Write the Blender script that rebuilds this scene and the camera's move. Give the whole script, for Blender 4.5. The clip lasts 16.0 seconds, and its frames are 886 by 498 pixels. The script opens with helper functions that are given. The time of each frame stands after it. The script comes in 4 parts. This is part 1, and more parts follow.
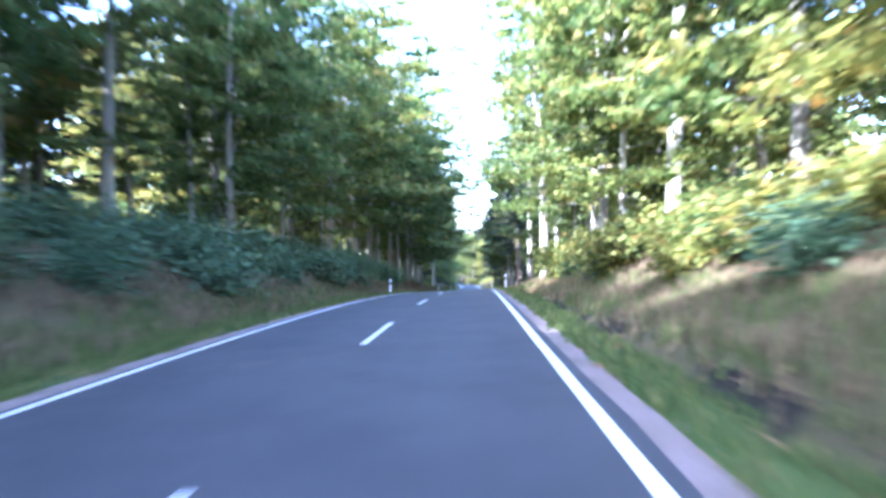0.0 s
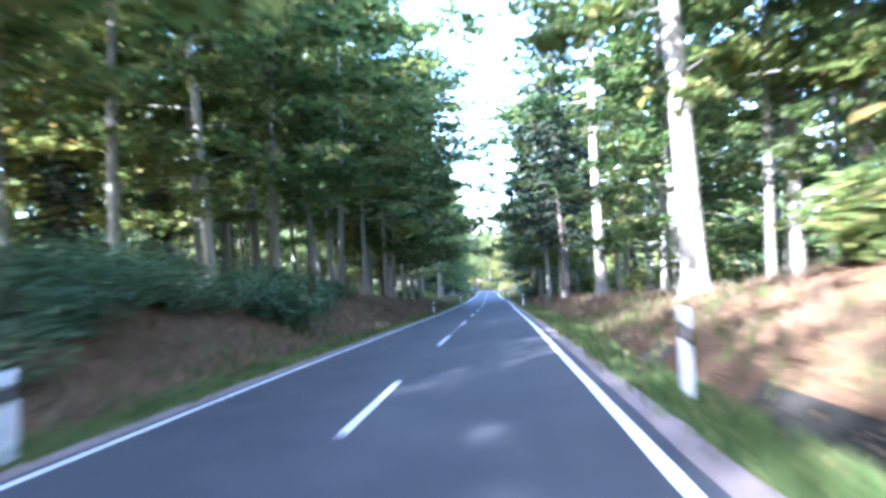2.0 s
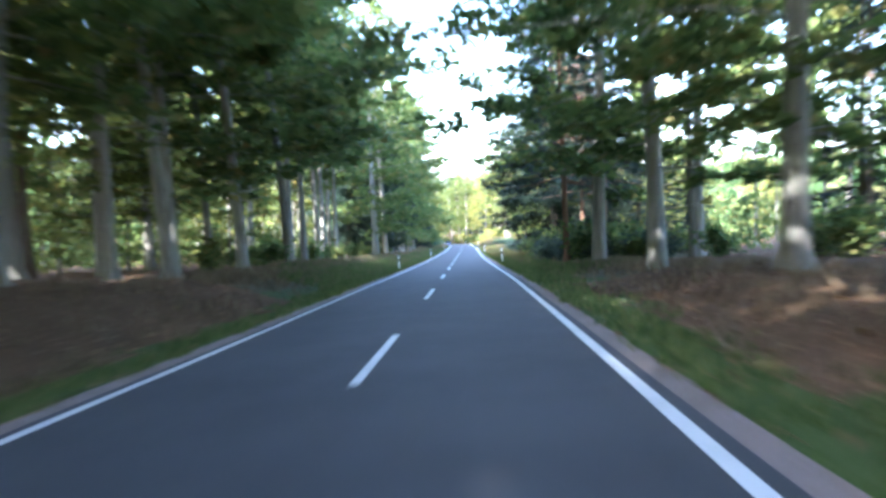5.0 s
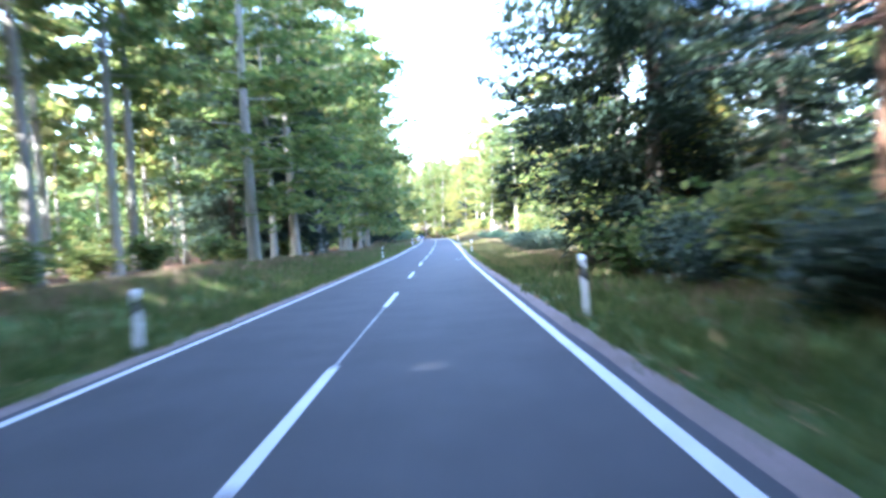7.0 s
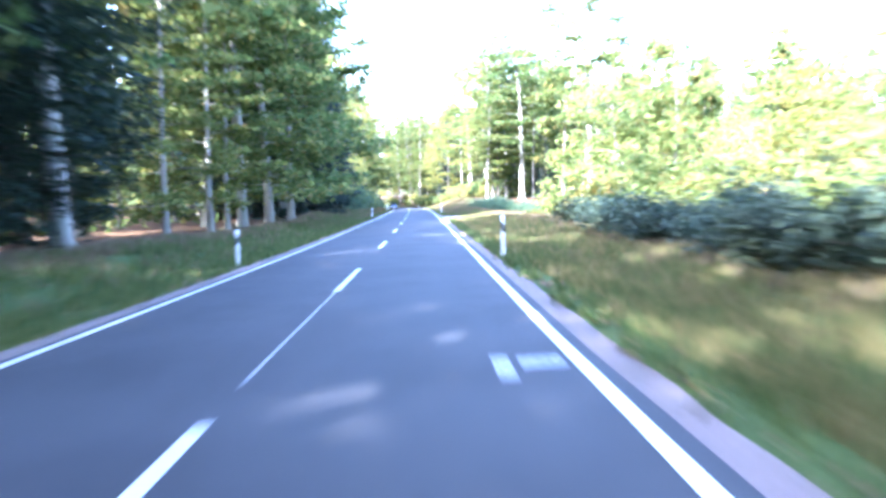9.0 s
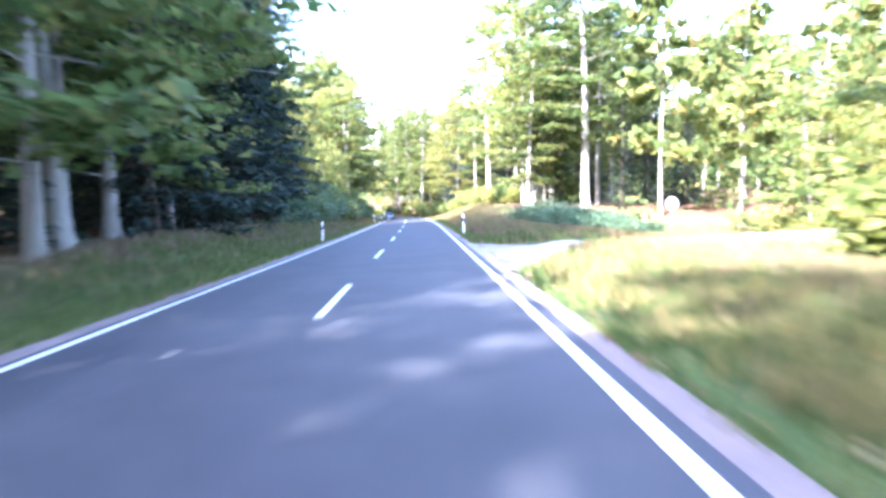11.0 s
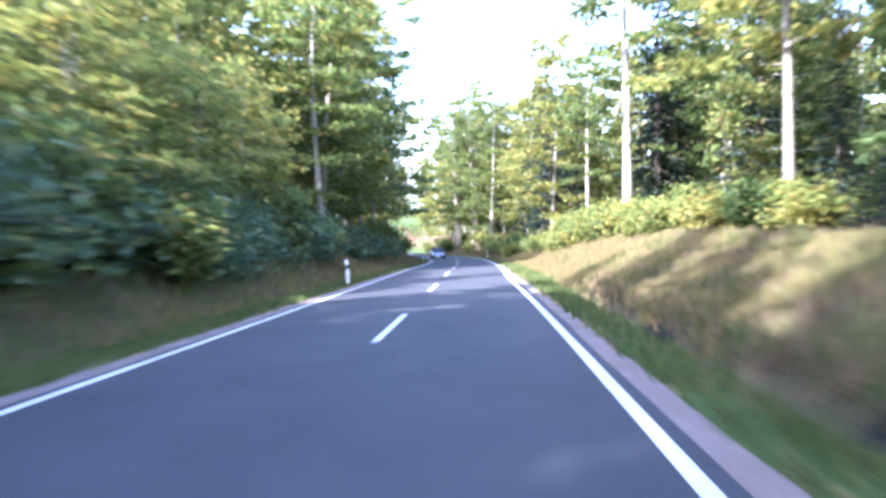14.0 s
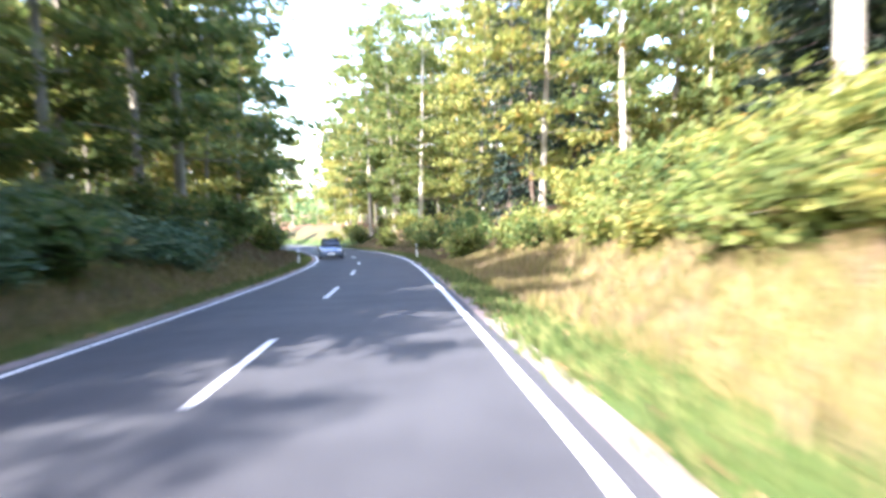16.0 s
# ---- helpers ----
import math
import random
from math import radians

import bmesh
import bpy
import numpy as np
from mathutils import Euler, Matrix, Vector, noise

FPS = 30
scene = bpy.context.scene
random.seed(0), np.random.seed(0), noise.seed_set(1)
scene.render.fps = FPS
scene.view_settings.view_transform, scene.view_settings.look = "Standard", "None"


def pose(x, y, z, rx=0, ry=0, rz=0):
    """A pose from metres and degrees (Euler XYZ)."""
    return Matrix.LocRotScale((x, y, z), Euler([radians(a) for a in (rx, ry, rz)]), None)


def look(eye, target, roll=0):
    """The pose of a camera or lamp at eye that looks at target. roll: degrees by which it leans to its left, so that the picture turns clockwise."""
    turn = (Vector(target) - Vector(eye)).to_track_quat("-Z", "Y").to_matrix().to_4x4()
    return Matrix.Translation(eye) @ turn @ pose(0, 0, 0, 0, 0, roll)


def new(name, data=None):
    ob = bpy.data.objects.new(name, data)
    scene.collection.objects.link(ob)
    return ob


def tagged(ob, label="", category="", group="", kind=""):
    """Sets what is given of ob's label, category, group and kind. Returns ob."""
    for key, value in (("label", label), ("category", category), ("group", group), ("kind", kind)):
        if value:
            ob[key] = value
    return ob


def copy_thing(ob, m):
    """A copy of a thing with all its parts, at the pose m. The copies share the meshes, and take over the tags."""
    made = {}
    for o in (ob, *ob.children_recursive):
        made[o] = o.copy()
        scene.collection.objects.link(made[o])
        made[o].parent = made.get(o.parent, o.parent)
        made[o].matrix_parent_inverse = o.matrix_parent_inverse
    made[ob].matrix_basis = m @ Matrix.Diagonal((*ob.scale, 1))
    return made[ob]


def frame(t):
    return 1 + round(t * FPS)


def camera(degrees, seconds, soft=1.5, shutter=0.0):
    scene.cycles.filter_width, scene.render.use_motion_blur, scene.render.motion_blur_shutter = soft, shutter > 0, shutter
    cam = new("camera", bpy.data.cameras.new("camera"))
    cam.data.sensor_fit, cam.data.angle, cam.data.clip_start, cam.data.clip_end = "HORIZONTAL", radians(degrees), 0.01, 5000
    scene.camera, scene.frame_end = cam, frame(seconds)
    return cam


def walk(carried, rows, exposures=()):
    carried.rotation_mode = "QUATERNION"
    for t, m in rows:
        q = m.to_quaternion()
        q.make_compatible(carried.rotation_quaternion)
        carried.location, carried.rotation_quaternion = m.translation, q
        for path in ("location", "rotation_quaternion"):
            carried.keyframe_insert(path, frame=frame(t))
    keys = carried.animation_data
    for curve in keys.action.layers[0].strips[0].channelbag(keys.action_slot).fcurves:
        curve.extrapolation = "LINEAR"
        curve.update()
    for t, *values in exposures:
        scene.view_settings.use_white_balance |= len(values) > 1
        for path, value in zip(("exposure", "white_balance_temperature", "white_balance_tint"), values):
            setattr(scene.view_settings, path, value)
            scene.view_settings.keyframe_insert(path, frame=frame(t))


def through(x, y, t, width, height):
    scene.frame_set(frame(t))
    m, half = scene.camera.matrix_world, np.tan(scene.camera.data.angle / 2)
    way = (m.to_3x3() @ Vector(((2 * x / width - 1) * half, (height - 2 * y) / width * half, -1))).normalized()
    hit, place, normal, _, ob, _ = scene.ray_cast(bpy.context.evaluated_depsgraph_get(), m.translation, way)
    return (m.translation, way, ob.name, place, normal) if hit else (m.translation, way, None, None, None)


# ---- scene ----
cam = camera(60.0, 16.0, soft=3.1, shutter=0.7)
PATH = [
    (0, pose(1.717, -12.023, 1.508, 89.34, 0.82, 2.14)),
    (0.5, pose(1.611, -1.987, 1.321, 87.68, 0.80, 1.56)),
    (1, pose(1.657, 8.260, 1.020, 87.78, 0.91, 0.90)),
    (1.5, pose(1.705, 18.197, 0.625, 88.47, 2.87, 2.28)),
    (2, pose(1.789, 28.483, 0.122, 89.72, 3.71, 3.27)),
    (2.5, pose(1.846, 38.398, -0.446, 90.45, 5.22, 3.26)),
    (3, pose(1.953, 48.422, -1.068, 88.47, 4.25, 2.86)),
    (3.5, pose(2.031, 58.231, -1.706, 87.40, 2.92, 2.89)),
    (4, pose(2.030, 68.440, -2.387, 86.90, 2.32, 2.26)),
    (6.5, pose(2.308, 117.685, -5.498, 85.59, 3.19, 0.53)),
    (7, pose(2.297, 127.830, -6.170, 85.62, 2.64, -0.09)),
    (7.5, pose(2.366, 137.654, -6.801, 85.32, 2.24, -0.44)),
    (8, pose(2.378, 147.597, -7.428, 84.48, 3.25, -0.91)),
    (8.5, pose(2.357, 157.408, -8.040, 84.01, 1.77, -1.23)),
    (9, pose(2.399, 167.512, -8.646, 83.32, 1.47, -1.72)),
    (11.5, pose(2.461, 216.080, -11.316, 84.50, 1.19, -1.49)),
    (12, pose(2.445, 226.112, -11.840, 85.15, 1.66, -1.95)),
    (12.5, pose(2.437, 235.597, -12.333, 85.68, 1.38, -1.25)),
    (13, pose(2.457, 245.659, -12.855, 86.45, 1.87, 0.33)),
    (13.5, pose(2.447, 255.350, -13.353, 86.98, 1.66, 3.15)),
    (14, pose(2.366, 265.280, -13.863, 86.62, 0.42, 3.66)),
    (14.5, pose(2.299, 275.083, -14.375, 86.94, 1.74, 1.99)),
    (15, pose(2.218, 285.191, -14.918, 88.24, 0.67, -0.27)),
    (15.5, pose(2.043, 295.369, -15.483, 87.72, 1.08, -0.94)),
    (16, pose(1.918, 305.612, -16.043, 85.67, 1.03, -1.88)),
]
EXPOSURES = [
    (0.0, 3.98, 4800, 23), (1.0, 4.23, 4800, 23), (2.0, 4.16, 4750, 20), (2.5, 3.88, 5000, 16), (3.0, 4.03, 5050, 16), (3.5, 4.05, 5200, 15), (4.0, 4.03, 5300, 14), (6.5, 4.55, 5200, 17), (7.0, 4.20, 5150, 18), (7.5, 4.25, 5250, 19), (8.0, 4.35, 5100, 25), (8.5, 4.43, 5000, 22), (9.0, 4.28, 4950, 23),
    (11.5, 3.95, 5520, 27), (12.0, 3.68, 5650, 26), (12.5, 3.48, 5550, 30), (13.5, 3.51, 5150, 30), (14.0, 3.40, 5200, 26), (14.5, 3.25, 5400, 24), (15.0, 3.52, 5850, 21), (15.5, 3.55, 5800, 21), (16.0, 3.53, 5900, 21),
]
walk(cam, PATH, EXPOSURES)

# ---- world, sun ----
SUN_ELEVATION = radians(40)
SUN_SIDE = radians(35)
world = bpy.data.worlds.new("sky")
scene.world = world
world.use_nodes = True
_wn = world.node_tree.nodes
_sky = _wn.new("ShaderNodeTexSky")
_sky.sky_type = "NISHITA"
_sky.sun_disc = False
_sky.sun_elevation = SUN_ELEVATION
_sky.sun_rotation = radians(180) + SUN_SIDE
_sky.dust_density = 2.0
_wn["Background"].inputs["Strength"].default_value = 0.15
world.node_tree.links.new(_sky.outputs[0], _wn["Background"].inputs["Color"])
sun_data = bpy.data.lights.new("sun", "SUN")
sun_data.energy = 3.6
sun_data.angle = radians(0.6)
sun_data.color = (1.0, 0.93, 0.80)
sun = new("sun", sun_data)
_c = math.cos(SUN_ELEVATION) * 100
sun.matrix_world = look((-_c * math.sin(SUN_SIDE), -_c * math.cos(SUN_SIDE), 100 * math.sin(SUN_ELEVATION)), (0, 0, 0))

# ---- materials ----


class Nodes:
    """A small wrapper to write node materials shortly."""

    def __init__(self, name):
        self.mat = bpy.data.materials.new(name)
        self.mat.use_nodes = True
        self.tree = self.mat.node_tree
        self.bsdf = self.tree.nodes["Principled BSDF"]
        self.out = self.tree.nodes["Material Output"]

    def add(self, kind, **values):
        node = self.tree.nodes.new(kind)
        for key, value in values.items():
            node.inputs[key.replace("_", " ")].default_value = value
        return node

    def link(self, a, b):
        self.tree.links.new(a, b)

    def coords(self, kind="Object"):
        return self.add("ShaderNodeTexCoord").outputs[kind]

    def world_place(self):
        return self.add("ShaderNodeNewGeometry").outputs["Position"]

    def noise(self, scale, where=None, detail=4.0, rough=0.6):
        node = self.add("ShaderNodeTexNoise", Scale=scale, Detail=detail, Roughness=rough)
        self.link(where if where else self.world_place(), node.inputs["Vector"])
        return node.outputs["Fac"]

    def ramp(self, value, stops):
        node = self.add("ShaderNodeValToRGB")
        points = node.color_ramp.elements
        while len(points) < len(stops):
            points.new(0.5)
        for point, (at, color) in zip(points, stops):
            point.position = at
            point.color = (*color, 1)
        self.link(value, node.inputs[0])
        return node.outputs[0]

    def mix(self, fac, a, b, blend="MIX"):
        node = self.tree.nodes.new("ShaderNodeMix")
        node.data_type = "RGBA"
        node.blend_type = blend
        for socket, value in ((node.inputs[0], fac), (node.inputs[6], a), (node.inputs[7], b)):
            if isinstance(value, bpy.types.NodeSocket):
                self.link(value, socket)
            else:
                socket.default_value = value if not isinstance(value, tuple) else (*value, 1)
        return node.outputs[2]

    def bump(self, value, strength, distance):
        node = self.add("ShaderNodeBump", Strength=strength, Distance=distance)
        self.link(value, node.inputs["Height"])
        self.link(node.outputs[0], self.bsdf.inputs["Normal"])

    def color(self, value):
        self.link(value, self.bsdf.inputs["Base Color"])

    def set(self, **values):
        for key, value in values.items():
            self.bsdf.inputs[key.replace("_", " ")].default_value = value
        return self


def stretched(n, sx, sy, sz, where=None):
    node = n.add("ShaderNodeMapping")
    node.inputs["Scale"].default_value = (sx, sy, sz)
    n.link(where if where else n.world_place(), node.inputs["Vector"])
    return node.outputs[0]


def asphalt_material():
    n = Nodes("asphalt")
    grain = n.noise(260.0, detail=3)
    lanes = n.noise(1.0, stretched(n, 1.1, 0.03, 1.0), detail=3)
    stains = n.noise(0.6, detail=6, rough=0.7)
    base = n.ramp(grain, [(0.3, (0.021, 0.022, 0.025)), (0.75, (0.058, 0.059, 0.064))])
    base = n.mix(n.ramp(lanes, [(0.35, (0, 0, 0)), (0.7, (1, 1, 1))]), base, (0.043, 0.044, 0.048))
    dark = n.ramp(stains, [(0.42, (1, 1, 1)), (0.62, (0.72, 0.72, 0.74))])
    n.color(n.mix(1.0, base, dark, "MULTIPLY"))
    n.bump(grain, 0.35, 0.004)
    n.set(Roughness=0.8, Specular_IOR_Level=0.35)
    return n.mat


def paint_material():
    n = Nodes("road_paint")
    wear = n.noise(55.0, detail=6, rough=0.75)
    patch = n.noise(2.2, detail=4)
    both = n.mix(0.5, wear, patch)
    n.color(n.ramp(both, [(0.32, (0.22, 0.22, 0.23)), (0.43, (0.50, 0.50, 0.50)), (0.75, (0.66, 0.66, 0.65))]))
    n.bump(wear, 0.2, 0.002)
    n.set(Roughness=0.6)
    return n.mat


def worn_paint_material():
    n = Nodes("worn_paint")
    wear = n.noise(30.0, detail=6, rough=0.8)
    n.color(n.ramp(wear, [(0.42, (0.10, 0.10, 0.11)), (0.60, (0.42, 0.42, 0.43))]))
    n.set(Roughness=0.7)
    return n.mat


def shoulder_material():
    n = Nodes("gravel_shoulder")
    stones = n.add("ShaderNodeTexVoronoi", Scale=75.0)
    n.link(n.world_place(), stones.inputs["Vector"])
    patch = n.noise(1.3, detail=5, rough=0.7)
    grit = n.ramp(stones.outputs["Color"], [(0.1, (0.13, 0.098, 0.088)), (0.9, (0.27, 0.212, 0.195))])
    n.color(n.mix(n.ramp(patch, [(0.4, (0, 0, 0)), (0.65, (1, 1, 1))]), grit, (0.14, 0.108, 0.088)))
    n.bump(stones.outputs["Distance"], 0.6, 0.012)
    n.set(Roughness=0.95)
    return n.mat


def ground_material(name, low, mid, high, scale=3.0):
    n = Nodes(name)
    big = n.noise(0.35, detail=5, rough=0.65)
    small = n.noise(scale * 6, detail=6, rough=0.75)
    fine = n.noise(scale * 40, detail=3)
    base = n.ramp(small, [(0.3, low), (0.5, mid), (0.72, high)])
    tint = n.ramp(big, [(0.35, (0.72, 0.74, 0.66)), (0.65, (1.1, 1.05, 1.0))])
    n.color(n.mix(1.0, base, tint, "MULTIPLY"))
    n.bump(n.mix(0.4, small, fine), 0.7, 0.03)
    n.set(Roughness=1.0, Specular_IOR_Level=0.15)
    return n.mat


def bark_material(name, dark, light, lichen):
    n = Nodes(name)
    where = n.coords()
    streak = n.noise(1.0, stretched(n, 14.0, 14.0, 1.6, where), detail=6, rough=0.7)
    rings = n.noise(1.0, stretched(n, 3.0, 3.0, 22.0, where), detail=3)
    blot = n.noise(0.9, where, detail=5, rough=0.7)
    base = n.ramp(streak, [(0.28, dark), (0.7, light)])
    base = n.mix(n.ramp(blot, [(0.45, (0, 0, 0)), (0.62, (1, 1, 1))]), base, lichen)
    base = n.mix(n.ramp(rings, [(0.60, (0, 0, 0)), (0.72, (0.55, 0.55, 0.55))]), base, dark)
    shade = n.add("ShaderNodeObjectInfo")
    n.color(n.mix(1.0, base, n.ramp(shade.outputs["Random"], [(0.0, (0.72, 0.70, 0.66)), (1.0, (1.12, 1.12, 1.12))]), "MULTIPLY"))
    n.bump(streak, 0.7, 0.03)
    n.set(Roughness=0.9, Specular_IOR_Level=0.2)
    return n.mat


def leaf_material(name, stops, tint_low, tint_high, through=0.42):
    """Leaves: each card takes its own colour, each plant its own tint; light shines through."""
    n = Nodes(name)
    geo = n.add("ShaderNodeNewGeometry")
    info = n.add("ShaderNodeObjectInfo")
    base = n.ramp(geo.outputs["Random Per Island"], stops)
    base = n.mix(1.0, base, n.ramp(info.outputs["Random"], [(0.0, tint_low), (1.0, tint_high)]), "MULTIPLY")
    n.color(base)
    n.set(Roughness=0.65, Specular_IOR_Level=0.2)
    thin = n.add("ShaderNodeBsdfTranslucent")
    n.link(n.mix(1.0, base, (1.55, 1.5, 1.25), "MULTIPLY"), thin.inputs["Color"])
    both = n.add("ShaderNodeMixShader", Fac=through)
    n.link(n.bsdf.outputs[0], both.inputs[1])
    n.link(thin.outputs[0], both.inputs[2])
    n.link(both.outputs[0], n.out.inputs["Surface"])
    return n.mat


def plain_material(name, color, rough=0.5, metal=0.0, dirt=0.0):
    n = Nodes(name)
    mark = n.noise(18.0, n.coords(), detail=5, rough=0.7)
    n.color(n.mix(n.ramp(mark, [(0.45, (0, 0, 0)), (0.75, (dirt, dirt, dirt))]), color, tuple(c * 0.35 + 0.03 for c in color)))
    n.set(Roughness=rough, Metallic=metal)
    return n.mat


ASPHALT = asphalt_material()
PAINT = paint_material()
WORN_PAINT = worn_paint_material()
SHOULDER = shoulder_material()
VERGE = ground_material("verge_soil_and_moss", (0.030, 0.055, 0.014), (0.060, 0.095, 0.025), (0.12, 0.125, 0.05))
BANK = ground_material("dry_grass_bank", (0.045, 0.045, 0.022), (0.090, 0.082, 0.042), (0.15, 0.125, 0.072))
LITTER = ground_material("leaf_litter", (0.045, 0.028, 0.016), (0.12, 0.07, 0.04), (0.24, 0.15, 0.085))
# near-black earth: the shadow along the ditch is put into its colour
DITCH = ground_material("shaded_ditch_earth", (0.012, 0.011, 0.010), (0.028, 0.025, 0.021), (0.06, 0.055, 0.04))
TRACK = ground_material("gravel_track", (0.20, 0.18, 0.16), (0.33, 0.30, 0.27), (0.42, 0.39, 0.35), 8.0)
BEECH_BARK = bark_material("beech_bark", (0.16, 0.145, 0.12), (0.40, 0.37, 0.32), (0.27, 0.28, 0.21))
DARK_BARK = bark_material("spruce_bark", (0.06, 0.045, 0.035), (0.19, 0.14, 0.11), (0.15, 0.15, 0.12))
PINE_BARK = bark_material("pine_bark", (0.13, 0.065, 0.035), (0.34, 0.18, 0.11), (0.22, 0.15, 0.10))
BEECH_LEAF = leaf_material("beech_leaves", [(0.0, (0.050, 0.085, 0.030)), (0.45, (0.102, 0.148, 0.050)), (0.85, (0.158, 0.190, 0.066)), (1.0, (0.22, 0.18, 0.075))],
                           (0.75, 0.85, 0.85), (1.2, 1.05, 0.9), 0.54)
# paler, yellower beech leaves: autumn tint, with sunlight put into the colour too
GOLD_LEAF = leaf_material("yellowing_sunlit_leaves", [(0.0, (0.095, 0.130, 0.040)), (0.5, (0.178, 0.208, 0.066)), (0.88, (0.255, 0.250, 0.082)), (1.0, (0.31, 0.20, 0.075))],
                          (0.85, 0.95, 0.9), (1.12, 1.02, 0.9), 0.52)
NEEDLES = leaf_material("conifer_needles", [(0.0, (0.014, 0.027, 0.021)), (0.6, (0.028, 0.047, 0.034)), (1.0, (0.046, 0.068, 0.042))],
                        (0.8, 0.9, 1.0), (1.15, 1.1, 0.9), 0.2)
BRAMBLE_LEAF = leaf_material("bramble_leaves", [(0.0, (0.050, 0.085, 0.048)), (0.6, (0.092, 0.145, 0.080)), (1.0, (0.150, 0.190, 0.100))],
                             (0.8, 0.95, 0.95), (1.15, 1.05, 0.9), 0.3)
DARK_LEAF = leaf_material("dark_shrub_leaves", [(0.0, (0.026, 0.042, 0.032)), (0.6, (0.050, 0.074, 0.050)), (1.0, (0.080, 0.105, 0.062))],
                          (0.85, 0.95, 1.0), (1.1, 1.05, 0.95), 0.3)
GRASS = leaf_material("green_grass", [(0.0, (0.042, 0.070, 0.020)), (0.6, (0.085, 0.122, 0.034)), (1.0, (0.18, 0.17, 0.07))], (1, 1, 1), (1, 1, 1), 0.3)
DRY_GRASS = leaf_material("dry_grass", [(0.0, (0.080, 0.060, 0.036)), (0.6, (0.165, 0.122, 0.074)), (1.0, (0.27, 0.20, 0.125))], (1, 1, 1), (1, 1, 1), 0.25)
YELLOW_GRASS = leaf_material("yellow_grass", [(0.0, (0.075, 0.085, 0.025)), (0.5, (0.16, 0.14, 0.05)), (1.0, (0.30, 0.22, 0.11))], (1, 1, 1), (1, 1, 1), 0.3)
LEAF_BROWN = leaf_material("fallen_leaves", [(0.0, (0.09, 0.05, 0.025)), (0.6, (0.19, 0.11, 0.055)), (1.0, (0.30, 0.19, 0.10))], (1, 1, 1), (1, 1, 1), 0.1)
POST_WHITE = plain_material("post_white_plastic", (0.78, 0.79, 0.78), 0.45, 0.0, 0.45)
POST_BLACK = plain_material("post_black_band", (0.02, 0.02, 0.022), 0.5, 0.0, 0.2)
REFLECTOR = plain_material("reflector", (0.62, 0.64, 0.66), 0.15, 0.6, 0.1)
ZINC = plain_material("galvanised_steel", (0.45, 0.46, 0.47), 0.45, 0.9, 0.5)
SIGN_WHITE = plain_material("sign_white", (0.78, 0.78, 0.77), 0.4, 0.0, 0.3)
CAR_PAINT = plain_material("silver_blue_car_paint", (0.22, 0.27, 0.36), 0.25, 0.6, 0.1)
CAR_GLASS = plain_material("car_glass", (0.02, 0.025, 0.03), 0.05, 0.0, 0.05)
CAR_LAMP = plain_material("car_headlamp", (0.75, 0.77, 0.80), 0.1, 0.3, 0.05)
RUBBER = plain_material("tyre_rubber", (0.02, 0.02, 0.02), 0.85, 0.0, 0.3)
ALLOY = plain_material("alloy_rim", (0.5, 0.5, 0.52), 0.35, 0.9, 0.2)

# ---- the lie of the land ----
ROAD_X = [0.12, 0.0, 0.0, 0.12, 0.28, 0.48, 0.63, 0.78, 0.95, 1.03, 1.01, 0.98, 0.94, 0.95, 1.02, 1.06, 1.06, 1.03, 0.97, 0.84, 0.64, 0.33, 0.01, -0.39, -0.98, -2.0, -4.1, -7.2, -11.2, -16.0, -21.5, -27.4, -33.6]
ROAD_Z = [0.22, 0.0, -0.43, -1.09, -1.93, -2.88, -3.87, -4.85, -5.78, -6.7, -7.69, -8.65, -9.58, -10.47, -11.32, -12.12, -12.9, -13.69, -14.46, -15.24, -16.03, -16.86, -17.69, -18.63, -19.54, -20.41, -21.25, -22.05, -22.82, -23.6, -24.4, -25.2, -26.0]
CROSSFALL = 0.0316
HALF = 2.70


def curve_at(values, s):
    u = (s + 20.0) / 15.0
    last = len(values) - 1
    if u <= 0:
        return values[0] + (values[1] - values[0]) * u
    if u >= last:
        return values[last] + (values[last] - values[last - 1]) * (u - last)
    i = min(int(u), last - 1)
    f = u - i
    a, b = values[i], values[i + 1]
    da = (b - values[i - 1]) / 2 if i > 0 else b - a
    db = (values[i + 2] - a) / 2 if i + 2 <= last else b - a
    return (2 * f**3 - 3 * f**2 + 1) * a + (f**3 - 2 * f**2 + f) * da + (3 * f**2 - 2 * f**3) * b + (f**3 - f**2) * db


def road_x(s):
    return curve_at(ROAD_X, s)


def road_z(s):
    return curve_at(ROAD_Z, min(s, 560.0))


LEFT_BANK = [(-60, 2.2), (30, 2.2), (60, 2.4), (75, 2.3), (90, 1.9), (100, 1.4), (112, 0.9), (150, 0.7), (190, 0.4), (220, 0.3), (240, 0.8), (258, 1.7), (285, 2.5), (310, 2.1), (350, 2.7), (480, 3.0)]
RIGHT_BANK = [(-60, 2.4), (18, 2.4), (38, 1.9), (50, 0.7), (75, 0.6), (95, 0.5), (130, 0.2), (215, 0.2), (240, 0.3), (252, 0.3), (262, 0.6), (272, 1.2), (280, 1.5), (300, 1.6), (314, 2.5), (328, 3.2), (360, 3.1), (480, 3.5)]


def table(rows, s):
    return float(np.interp(s, [r[0] for r in rows], [r[1] for r in rows]))


def smooth(a, b, v):
    u = min(max((v - a) / (b - a), 0.0), 1.0)
    return u * u * (3 - 2 * u)


def ditch_at(s):
    """How much of a ditch runs along the foot of the right bank, 0 to 1."""
    return smooth(238, 246, s) * (1 - smooth(284, 296, s)) if s > 100 else smooth(0.8, 1.6, table(RIGHT_BANK, s))


